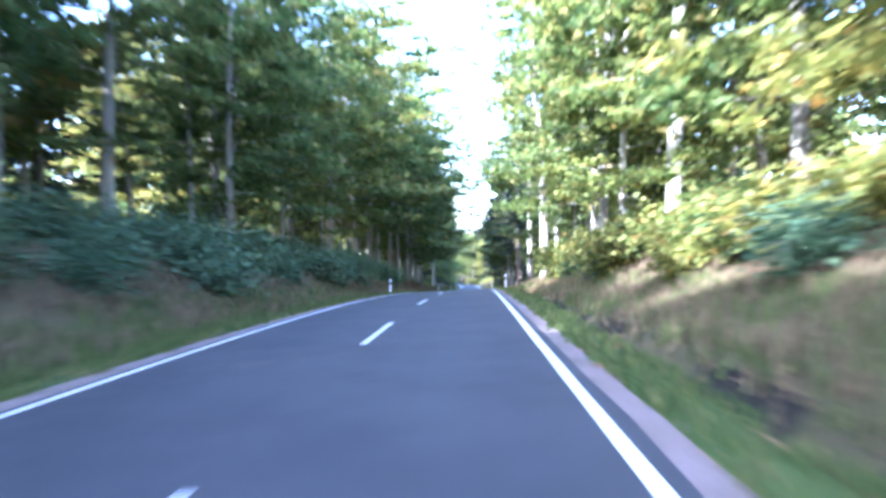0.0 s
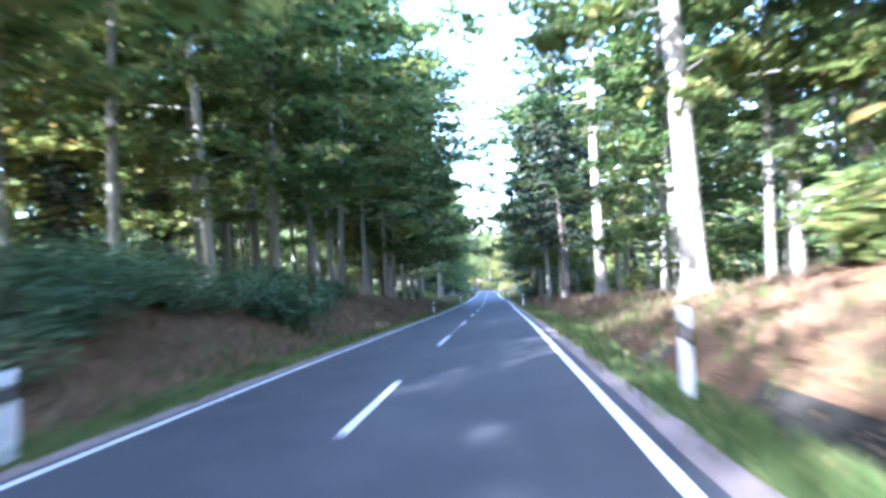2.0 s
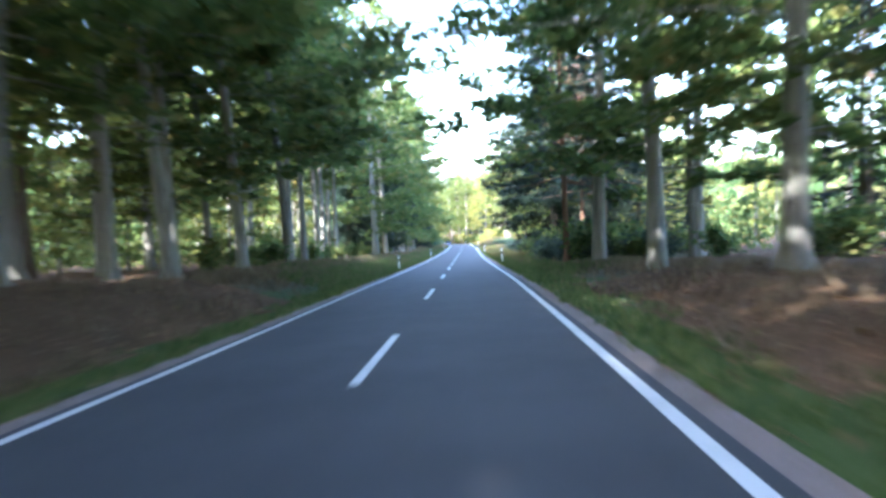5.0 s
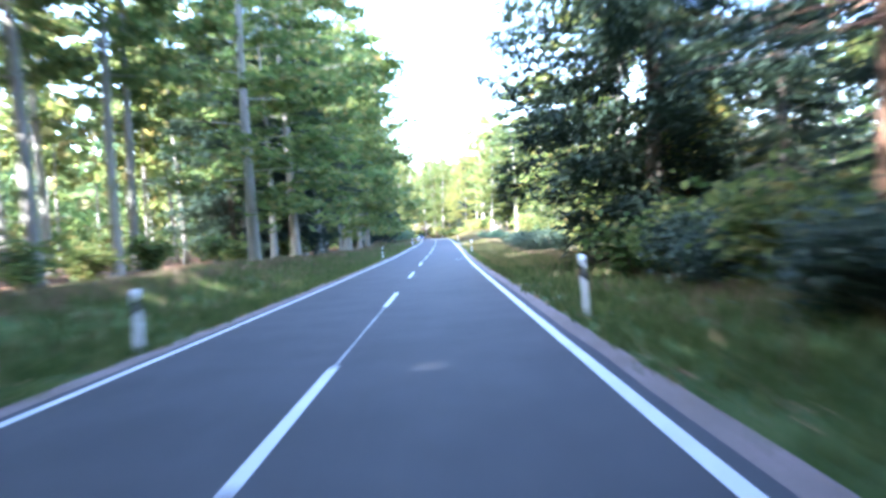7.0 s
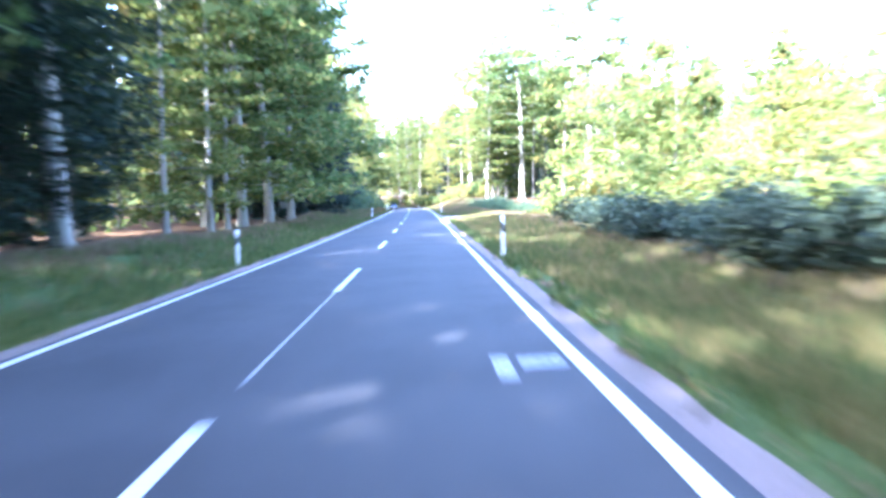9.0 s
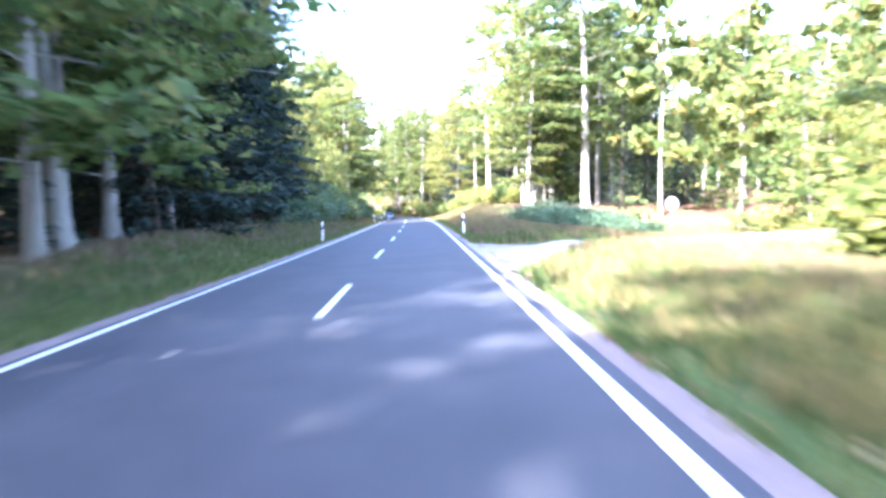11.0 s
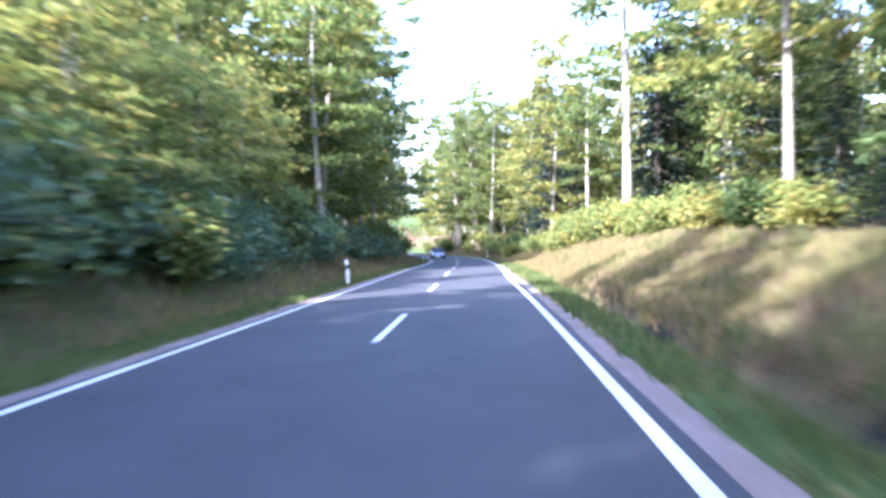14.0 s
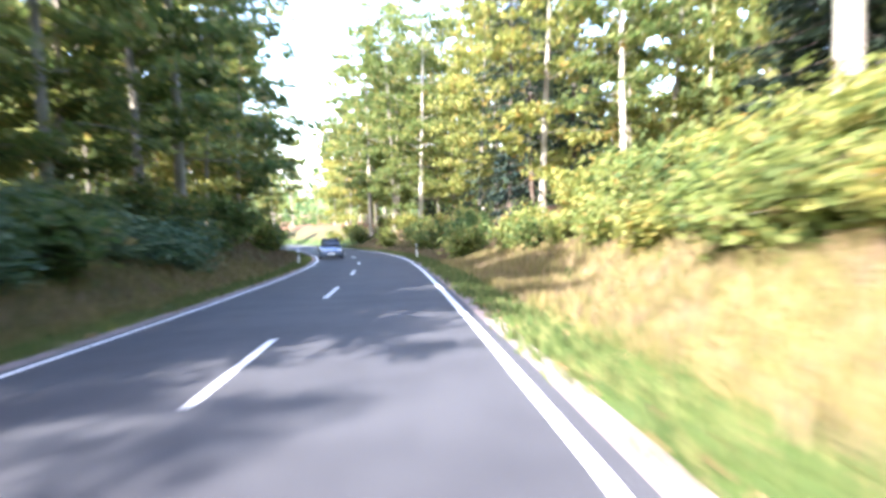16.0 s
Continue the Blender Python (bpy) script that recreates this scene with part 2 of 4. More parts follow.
def track_side(s, lat):
    """How far a place lies inside the gravel track that leaves the road on the right, 0 to 1."""
    if lat < 2.8:
        return 0.0
    middle = 227.6 + 0.6 * (lat - 3.0)
    half = 2.1 + 4.3 * max(0.0, 1 - (lat - 3.0) / 2.2)
    return 1.0 - smooth(half - 0.4, half + 0.8, abs(s - middle))


def ground_z(s, lat):
    z = road_z(s) + CROSSFALL * min(max(lat, -3.3), 3.3)
    a = abs(lat)
    if a < 3.05:
        return z - 0.12
    bumps = 0.10 * noise.noise(Vector((lat * 0.45, s * 0.45, 0))) + 0.25 * noise.noise(Vector((lat * 0.08, s * 0.08, 5)))
    if lat > 0:
        bank = table(RIGHT_BANK, s)
        shape = -0.06 * smooth(3.2, 4.0, a) - 0.50 * smooth(3.85, 4.3, a) * (1 - smooth(4.5, 5.1, a)) * ditch_at(s) + bank * smooth(4.5, 7.3 + 2.1 * max(0.0, bank - 0.6), a)
    else:
        bank = table(LEFT_BANK, s)
        shape = -0.08 * smooth(3.2, 4.0, a) + bank * smooth(4.0, 7.2 + 1.1 * bank, a)
    shape += 0.015 * max(0.0, a - 9.0)
    if lat > 6:
        shape -= min(0.105 * (lat - 6), 1.6) * smooth(210, 222, s) * (1 - smooth(258, 268, s))
    if lat > 6.5:
        near = (s - 221.6 - 0.6 * (lat - 3.0)) / 2.4
        shape += 0.5 * math.exp(-near * near) * smooth(7.0, 11.0, lat) * (1 - smooth(24, 30, lat))
    flat = track_side(s, lat)
    return z + shape * (1 - flat) + bumps * smooth(3.6, 6.0, a) * (1 - 0.8 * flat) - 0.02


def place(s, lat, dz=0.0):
    return Vector((road_x(s) + lat, s, ground_z(s, lat) + dz))


def on_road(s, lat, dz=0.0):
    if lat > 2:
        lat += 0.16 * smooth(299, 311, s)  # the lane widens into the bend
    return Vector((road_x(s) + lat, s, road_z(s) + CROSSFALL * lat + dz))


# ---- mesh helpers ----


def mesh_object(name, verts, faces, materials, indices=None, flat=False):
    data = bpy.data.meshes.new(name)
    data.from_pydata([tuple(v) for v in verts], [], faces)
    for mat in materials if isinstance(materials, (list, tuple)) else [materials]:
        data.materials.append(mat)
    if indices is not None:
        data.polygons.foreach_set("material_index", indices)
    data.polygons.foreach_set("use_smooth", [not flat] * len(data.polygons))
    data.update()
    return new(name, data)


def part(name, bm, material, parent, label=""):
    data = bpy.data.meshes.new(name)
    bm.to_mesh(data)
    bm.free()
    data.materials.append(material)
    ob = new(name, data)
    ob.parent = parent
    return tagged(ob, label)


def under(ob, parent, label=""):
    ob.parent = parent
    return tagged(ob, label)


def box_bm(sx, sy, sz, at=(0, 0, 0), bevel=0.0):
    bm = bmesh.new()
    bmesh.ops.create_cube(bm, size=1.0)
    for v in bm.verts:
        v.co = Vector((v.co.x * sx + at[0], v.co.y * sy + at[1], v.co.z * sz + at[2]))
    if bevel:
        bmesh.ops.bevel(bm, geom=bm.edges[:], offset=bevel, segments=2, affect="EDGES")
    return bm


def tube(points, radii, sides, wobble=None):
    """Vertices and faces of a tapering tube along points."""
    verts, faces = [], []
    for k, (p, r) in enumerate(zip(points, radii)):
        ahead = (points[min(k + 1, len(points) - 1)] - points[max(k - 1, 0)]).normalized()
        side = ahead.orthogonal().normalized() if abs(ahead.z) < 0.95 else Vector((1, 0, 0))
        side = (side - ahead * side.dot(ahead)).normalized()
        up = ahead.cross(side)
        for j in range(sides):
            a = 2 * math.pi * j / sides
            rr = r * (1 + (wobble(k, j) if wobble else 0))
            verts.append(p + side * (math.cos(a) * rr) + up * (math.sin(a) * rr))
        if k:
            for j in range(sides):
                faces.append(((k - 1) * sides + j, (k - 1) * sides + (j + 1) % sides, k * sides + (j + 1) % sides, k * sides + j))
    faces.append(tuple((len(points) - 1) * sides + j for j in range(sides)))
    return verts, faces


def leaf_mesh(name, centres, normals, length, width, material, rng, along=None, blades=False):
    """One mesh of many pointed cards, folded along the middle or, as blades, plain: centres and normals are arrays (n, 3)."""
    n = len(centres)
    normals = normals / np.linalg.norm(normals, axis=1, keepdims=True)
    if along is None:
        along = rng.normal(size=(n, 3))
    along = along - normals * (along * normals).sum(1, keepdims=True)
    along = along / (np.linalg.norm(along, axis=1, keepdims=True) + 1e-9)
    across = np.cross(normals, along)
    size = rng.uniform(0.65, 1.35, (n, 1))
    a, b = along * length * size * 0.5, across * width * size * 0.5
    if blades:
        corners = [centres - a + b, centres - a - b, centres + a]
    else:
        lift = normals * (width * 0.22) * size
        shift = along * (length * 0.12) * size
        corners = [centres - a, centres + b + lift - shift, centres + a, centres - b + lift - shift]
    k = len(corners)
    verts = np.stack(corners, 1).reshape(-1, 3)
    data = bpy.data.meshes.new(name)
    data.vertices.add(k * n)
    data.vertices.foreach_set("co", verts.astype(np.float32).ravel())
    data.loops.add(k * n)
    data.loops.foreach_set("vertex_index", np.arange(k * n, dtype=np.int32))
    data.polygons.add(n)
    data.polygons.foreach_set("loop_start", np.arange(0, k * n, k, dtype=np.int32))
    data.materials.append(material)
    data.update(calc_edges=True)
    data.validate()
    return data


# ---- ground ----


def build_ground():
    lats = [-900, -400, -200, -110, -70, -50, -40, -32, -26, -21, -17, -14, -12, -10.5, -9.3, -8.3, -7.5, -6.8, -6.1, -5.5, -5.2, -4.9, -4.6, -4.3, -4.05, -3.8, -3.55, -3.3, -3.0, -1.5]
    lats = lats + [-v for v in reversed(lats)]
    ss = [-700, -400, -220, -140, -100] + [-80 + 1.6 * k for k in range(184)] + [214.4 + 0.6 * k for k in range(40)] + [238.4 + 1.6 * k for k in range(138)] + [470, 500, 540, 600, 700, 850, 1100, 1500]
    verts, faces, kinds = [], [], []
    for s in ss:
        for lat in lats:
            v = place(s, lat)
            verts.append(v)
    cols = len(lats)
    for i in range(len(ss) - 1):
        for j in range(cols - 1):
            faces.append((i * cols + j, i * cols + j + 1, (i + 1) * cols + j + 1, (i + 1) * cols + j))
            s, lat = (ss[i] + ss[i + 1]) / 2, (lats[j] + lats[j + 1]) / 2
            ragged = 0.9 * noise.noise(Vector((lat * 0.7, s * 0.35, 9)))
            a = abs(lat) + ragged
            grassy = 7.6 if lat < 0 and 135 < s < 235 else (24.0 if lat > 0 and 214 < s < 262 else (10.0 if lat > 0 and 125 < s < 214 else (7.4 if s > 278 else 5.4)))
            if 28 < s < 112:
                grassy = 4.3
            if abs(lat) > 110 or s < -140 or s > 700:
                kinds.append(0)
            elif track_side(s, lat) > 0.95:
                kinds.append(3)
            elif lat > 0 and ditch_at(s) > 0.5 and 4.0 < lat + 0.15 * ragged < 4.75:
                kinds.append(4)
            elif lat > 4 and ditch_at(s) > 0.5 and a < grassy:
                kinds.append(1)
            elif a < grassy:
                kinds.append(0)
            elif a < grassy + 3.4 and not 28 < s < 112:
                kinds.append(1)
            else:
                kinds.append(2)
    ob = mesh_object("ground", verts, faces, [VERGE, BANK, LITTER, TRACK, DITCH], kinds)
    tagged(ob, "forest ground with grassy verges, dry banks and brown leaf litter", "ground", kind="structure")


build_ground()

# ---- road ----


def strip(name, s0, s1, lat0, lat1, dz, material, step=2.0, thick=0.0, ragged=0.0, seed=0):
    count = max(1, int(round((s1 - s0) / step)))
    verts, faces = [], []
    for k in range(count + 1):
        s = s0 + (s1 - s0) * k / count
        r0 = ragged * noise.noise(Vector((s * 0.9, seed, 0))) if ragged else 0.0
        r1 = ragged * noise.noise(Vector((s * 0.9, seed + 7, 0))) if ragged else 0.0
        row = [on_road(s, lat0 + r0, dz), on_road(s, lat1 + r1, dz)]
        if thick:
            row = [on_road(s, lat0 + r0, dz - thick)] + row + [on_road(s, lat1 + r1, dz - thick)]
        verts += row
    w = 4 if thick else 2
    for k in range(count):
        for j in range(w - 1):
            faces.append((k * w + j, k * w + j + 1, (k + 1) * w + j + 1, (k + 1) * w + j))
    return mesh_object(name, verts, faces, material, flat=True)


def build_road():
    road = strip("road", -80, 470, -2.90, 2.90, 0.0, ASPHALT, 2.0, 0.10, 0.05, 3)
    tagged(road, "two-lane asphalt country road with worn dark grey surface", "road", kind="structure")
    for side in (-1, 1):
        lat0, lat1 = (2.86, 3.17) if side > 0 else (-3.24, -2.86)
        shoulder = strip("road_shoulder", -80, 470, lat0, lat1, -0.008, SHOULDER, 0.8, 0.10, 0.05, 11 + side)
        tagged(shoulder, "narrow strip of pinkish grey gravel beside the asphalt", "shoulder", kind="structure")
        line = strip("edge_line", -80, 470, side * HALF - 0.065, side * HALF + 0.065, 0.005, PAINT, 1.5, 0.0, 0.012, 21 + side)
        under(line, road, "solid white painted edge line")
    for k in range(-6, 39):
        s = 12.0 * k
        under(strip("lane_dash", s, s + 4.3, -0.06, 0.06, 0.005, PAINT, 1.5, 0.0, 0.008, 40 + k), road, "white painted centre line dash")
    for s0, s1 in ((52.6, 60.0), (136.4, 143.8), (173.5, 180.0), (304.3, 308.0)):
        under(strip("seam_line", s0, s1, -0.025, 0.02, 0.0045, WORN_PAINT, 1.0, 0.0, 0.015, s0), road, "thin faded line along the asphalt seam")
    under(strip("survey_mark", 173.1, 173.9, 2.0, 2.15, 0.005, WORN_PAINT, 0.5), road, "faded white paint mark on the asphalt")
    under(strip("survey_mark", 173.45, 173.8, 2.22, 2.58, 0.005, WORN_PAINT, 0.5), road, "faded white paint mark on the asphalt")


build_road()


def build_track():
    """The gravel track that leaves the road, flaring where it meets the asphalt."""
    lats = [2.93 + 0.22 * k for k in range(16)] + [6.5 + 0.7 * k for k in range(58)]
    across = 18
    verts, faces = [], []
    for i, lat in enumerate(lats):
        middle = 227.6 + 0.6 * (lat - 3.0)
        half = 2.35 + 4.3 * max(0.0, 1 - (lat - 3.0) / 2.2) ** 1.4
        for j in range(across + 1):
            u = 2.0 * j / across - 1.0
            rag = 0.3 * abs(u) ** 6 * noise.noise(Vector((lat * 0.9, u * 3.0, 2.0)))
            s = middle + half * (u + rag * 0.5)
            sink = 0.05 * abs(u) ** 8
            ruts = -0.025 * math.exp(-((abs(u * half) - 0.8) / 0.3) ** 2) if lat > 5 else 0.0
            if lat < 3.25:
                verts.append(on_road(s, lat, -0.004))
            else:
                verts.append(place(s, lat, 0.045 - sink + ruts))
        if i:
            row = across + 1
            for j in range(across):
                a = (i - 1) * row + j
                faces.append((a, a + row, a + row + 1, a + 1))
    tagged(mesh_object("track", verts, faces, TRACK), "pale gravel forest track leaving the road", "track", kind="structure")


build_track()

# ---- trees ----
PROTO = {}


def plant(kind, maker, s, lat, scale=1.0, turn=0.0, lean=(0.0, 0.0), sink=0.15, tall=1.0):
    """Put one plant of a kind on the ground: the first is built, the others are copies."""
    v = place(s, lat, -sink * scale)
    m = pose(v.x, v.y, v.z, lean[0], lean[1], turn) @ Matrix.Diagonal((scale, scale, scale * tall, 1))
    if kind not in PROTO:
        PROTO[kind] = maker()
        PROTO[kind].matrix_basis = m
        return PROTO[kind]
    proto = PROTO[kind]
    ob = copy_thing(proto, Matrix())
    ob.matrix_basis = m
    return ob


def trunk_shape(rng, height, radius, sides=10, rings=14, bend=0.35, top=0.12):
    phase = rng.uniform(0, 6.28, 4)
    points, radii = [], []
    for k in range(rings):
        u = (k / (rings - 1)) ** 1.5
        z = u * height
        x = bend * (math.sin(u * 3.1 + phase[0]) - math.sin(phase[0])) * (0.2 + u)
        y = bend * (math.sin(u * 2.7 + phase[1]) - math.sin(phase[1])) * (0.2 + u)
        flare = 1 + 0.5 * math.exp(-z / 0.3) + 0.12 * math.exp(-z / 2.0)
        points.append(Vector((x, y, z)))
        radii.append(radius * flare * (1 - (1 - top) * u))

    def wobble(k, j):
        u = points[k].z
        root = 0.22 * math.exp(-u / 0.4) * math.sin(j * 2 * math.pi / sides * 4 + phase[2])
        return root + 0.05 * math.sin(j * 1.9 + u * 0.7 + phase[3])

    return points, radii, wobble


def at_height(points, z):
    for a, b in zip(points, points[1:]):
        if b.z >= z:
            f = (z - a.z) / max(b.z - a.z, 1e-6)
            return a.lerp(b, f)
    return points[-1].copy()


def broadleaf(seed, height, base, reach, leaves, leaf, material, bark, radius, label, limbs=30, low_reach=1.0, sides=10, stubs=0):
    """A beech: tapered trunk with root flare, rising limbs and flat sprays of leaves."""
    rng = np.random.default_rng(seed)
    tree = tagged(new("tree"), label, "tree", "trees along the road")
    points, radii, wobble = trunk_shape(rng, height * 0.96, radius, sides)
    verts, faces = tube(points, radii, sides, wobble)
    tips = []
    for i in range(limbs):
        u = i / (limbs - 1)
        z = base + (height * 0.95 - base) * u ** 0.9 + rng.uniform(-0.3, 0.3)
        start = at_height(points, z)
        turn = i * 2.4 + rng.uniform(-0.5, 0.5)
        spread = reach * (low_reach + (1 - low_reach) * min(1.0, u * 3)) * (1 - u ** 3 * 0.72) * rng.uniform(0.65, 1.15)
        rise = spread * (0.02 + 0.85 * u) * rng.uniform(0.6, 1.3)
        way = Vector((math.cos(turn), math.sin(turn), 0))
        sag = rng.uniform(0.05, 0.22) * spread * (1 - u)
        line = []
        for q in range(4):
            f = q / 3
            line.append(start + way * (spread * f) + Vector((0, 0, rise * f - sag * f * f)) + Vector(rng.normal(0, 0.12, 3)) * f)
        thick = radius * 0.14 * (1 - 0.7 * u) + 0.012
        v, fc = tube(line, [thick, thick * 0.7, thick * 0.42, 0.01], 3)
        faces += [tuple(len(verts) + q for q in face) for face in fc]
        verts += v
        tips.append((line, spread))
    for i in range(stubs):
        z = rng.uniform(2.0, base + 2)
        start = at_height(points, z)
        turn = rng.uniform(0, 6.28)
        line = [start, start + Vector((math.cos(turn), math.sin(turn), 0.15)) * rng.uniform(0.5, 1.6)]
        v, fc = tube(line, [0.035, 0.008], 4)
        faces += [tuple(len(verts) + q for q in face) for face in fc]
        verts += v
    under(mesh_object("trunk", verts, faces, bark), tree)
    weights = np.array([t[1] for t in tips]) ** 1.3
    counts = (weights / weights.sum() * leaves).astype(int)
    centres, normals = [], []
    for (line, spread), count in zip(tips, counts):
        pts = np.array([list(p) for p in line])
        groups = max(3, count // 40)
        f = rng.uniform(0.22, 1.04, groups) ** 0.75
        k = np.clip((f * 3).astype(int), 0, 2)
        g = f * 3 - k
        hub = pts[k] * (1 - g[:, None]) + pts[k + 1] * g[:, None]
        wide = (0.25 + 0.30 * spread / 4) * (0.5 + f)
        hub += np.stack([rng.normal(0, 1, groups) * wide * 1.3, rng.normal(0, 1, groups) * wide * 1.3, rng.normal(0, 0.28, groups)], 1)
        which = rng.integers(0, groups, count)
        c = hub[which] + np.stack([rng.normal(0, 0.36, count), rng.normal(0, 0.36, count), rng.normal(0, 0.13, count)], 1) * (0.6 + leaf * 1.6)
        centres.append(c)
        normals.append(np.stack([rng.normal(0, 0.6, count), rng.normal(0, 0.6, count), np.ones(count)], 1))
    data = leaf_mesh("crown", np.concatenate(centres), np.concatenate(normals), leaf, leaf * 0.8, material, rng, None, leaf > 0.3)
    under(new("crown", data), tree)
    return tree


def conifer(seed, height, base, reach, cards, label, bark, radius, droop=0.35, card=0.5, slim=0.34, foot=1.0, loose=0.16):
    """A spruce: straight trunk, whorls of drooping branches, hanging sprays of needles."""
    rng = np.random.default_rng(seed)
    tree = tagged(new("tree"), label, "tree", "trees along the road")
    points, radii, wobble = trunk_shape(rng, height, radius, 8, 10, 0.08, 0.05)
    verts, faces = tube(points, radii, 8, wobble)
    whorls = int((height - base) / 0.75)
    lines = []
    for w in range(whorls):
        u = w / whorls
        z = base + (height - 0.4 - base) * u
        for b in range(5):
            turn = w * 1.1 + b * 1.2566 + rng.uniform(-0.3, 0.3)
            length = reach * min(1.0, foot + (1 - foot) * u * 3.4) * (1 - u) ** 0.8 * rng.uniform(0.7, 1.1) + 0.25
            way = Vector((math.cos(turn), math.sin(turn), 0))
            start = at_height(points, z + rng.uniform(-0.2, 0.2))
            fall = droop * length
            line = [start, start + way * length * 0.5 + Vector((0, 0, -fall * 0.55)), start + way * length + Vector((0, 0, -fall * 0.75))]
            v, fc = tube(line, [0.04 * (1 - u) + 0.012, 0.02, 0.006], 3)
            faces += [tuple(len(verts) + q for q in face) for face in fc]
            verts += v
            lines.append((line, length))
    under(mesh_object("trunk", verts, faces, bark), tree)
    weights = np.array([t[1] for t in lines]) ** 1.3
    counts = (weights / weights.sum() * cards).astype(int)
    centres, normals, alongs = [], [], []
    for (line, length), count in zip(lines, counts):
        if not count:
            continue
        pts = np.array([list(p) for p in line])
        f = rng.uniform(0.12, 1.03, count) ** 0.8
        k = np.clip((f * 2).astype(int), 0, 1)
        g = f * 2 - k
        c = pts[k] * (1 - g[:, None]) + pts[k + 1] * g[:, None]
        way = (pts[2] - pts[0]) / np.linalg.norm(pts[2] - pts[0])
        side = np.cross(way, (0, 0, 1))
        off = rng.normal(0, 0.22, count) * (0.5 + length * 0.25)
        hang = np.abs(rng.normal(0, loose, count)) - 0.3 * (loose - 0.16)
        c = c + side * off[:, None] - np.array((0, 0, 1)) * (hang + 0.22 * np.abs(off))[:, None]
        centres.append(c)
        normals.append(np.stack([rng.normal(0, 0.5, count), rng.normal(0, 0.5, count), np.ones(count)], 1))
        alongs.append(way[None] + side[None] * np.sign(off)[:, None] * 0.9 + rng.normal(0, 0.25, (count, 3)) - np.array((0, 0, 0.45)))
    data = leaf_mesh("crown", np.concatenate(centres), np.concatenate(normals), card, card * slim, NEEDLES, rng, np.concatenate(alongs), card > 0.4)
    under(new("crown", data), tree)
    return tree


def shrub(seed, width, height, leaves, leaf, material, label, name="bush"):
    """A bush of several arching stems with an uneven mound of leaves."""
    rng = np.random.default_rng(seed)
    bush = tagged(new(name), label, name, "undergrowth along the road")
    verts, faces, tips = [], [], []
    for i in range(16):
        turn = rng.uniform(0, 6.28)
        out = width * 0.5 * rng.uniform(0.25, 1.0)
        top = height * rng.uniform(0.55, 1.05) * (1 - 0.35 * (out / (width * 0.5)) ** 2)
        way = Vector((math.cos(turn), math.sin(turn), 0))
        line = [Vector((0, 0, 0)), way * out * 0.45 + Vector((0, 0, top * 0.8)), way * out + Vector((0, 0, top * rng.uniform(0.6, 1.0)))]
        v, fc = tube(line, [0.03, 0.014, 0.005], 3)
        if not verts:
            verts += v[:3]  # the root stock from which every stem springs
        shift = len(verts) - 3
        faces += [tuple(q if q < 3 else shift + q for q in face) for face in fc]
        verts += v[3:]
        tips.append(line)
    under(mesh_object("stem", verts, faces, DARK_BARK), bush)
    per = leaves // len(tips)
    centres, normals = [], []
    for line in tips:
        pts = np.array([list(p) for p in line])
        f = rng.uniform(0.1, 1.1, per)
        k = np.clip((f * 2).astype(int), 0, 1)
        g = f * 2 - k
        c = pts[k] * (1 - g[:, None]) + pts[k + 1] * g[:, None] + rng.normal(0, 0.17, (per, 3)) * (0.5 + width * 0.35)
        c[:, 2] = np.maximum(c[:, 2], 0.02)
        centres.append(c)
        normals.append(np.stack([rng.normal(0, 0.6, per), rng.normal(0, 0.6, per), np.ones(per)], 1))
    data = leaf_mesh("foliage", np.concatenate(centres), np.concatenate(normals), leaf, leaf * 0.7, material, rng, None, name == "bramble")
    under(new("foliage", data), bush)
    return bush


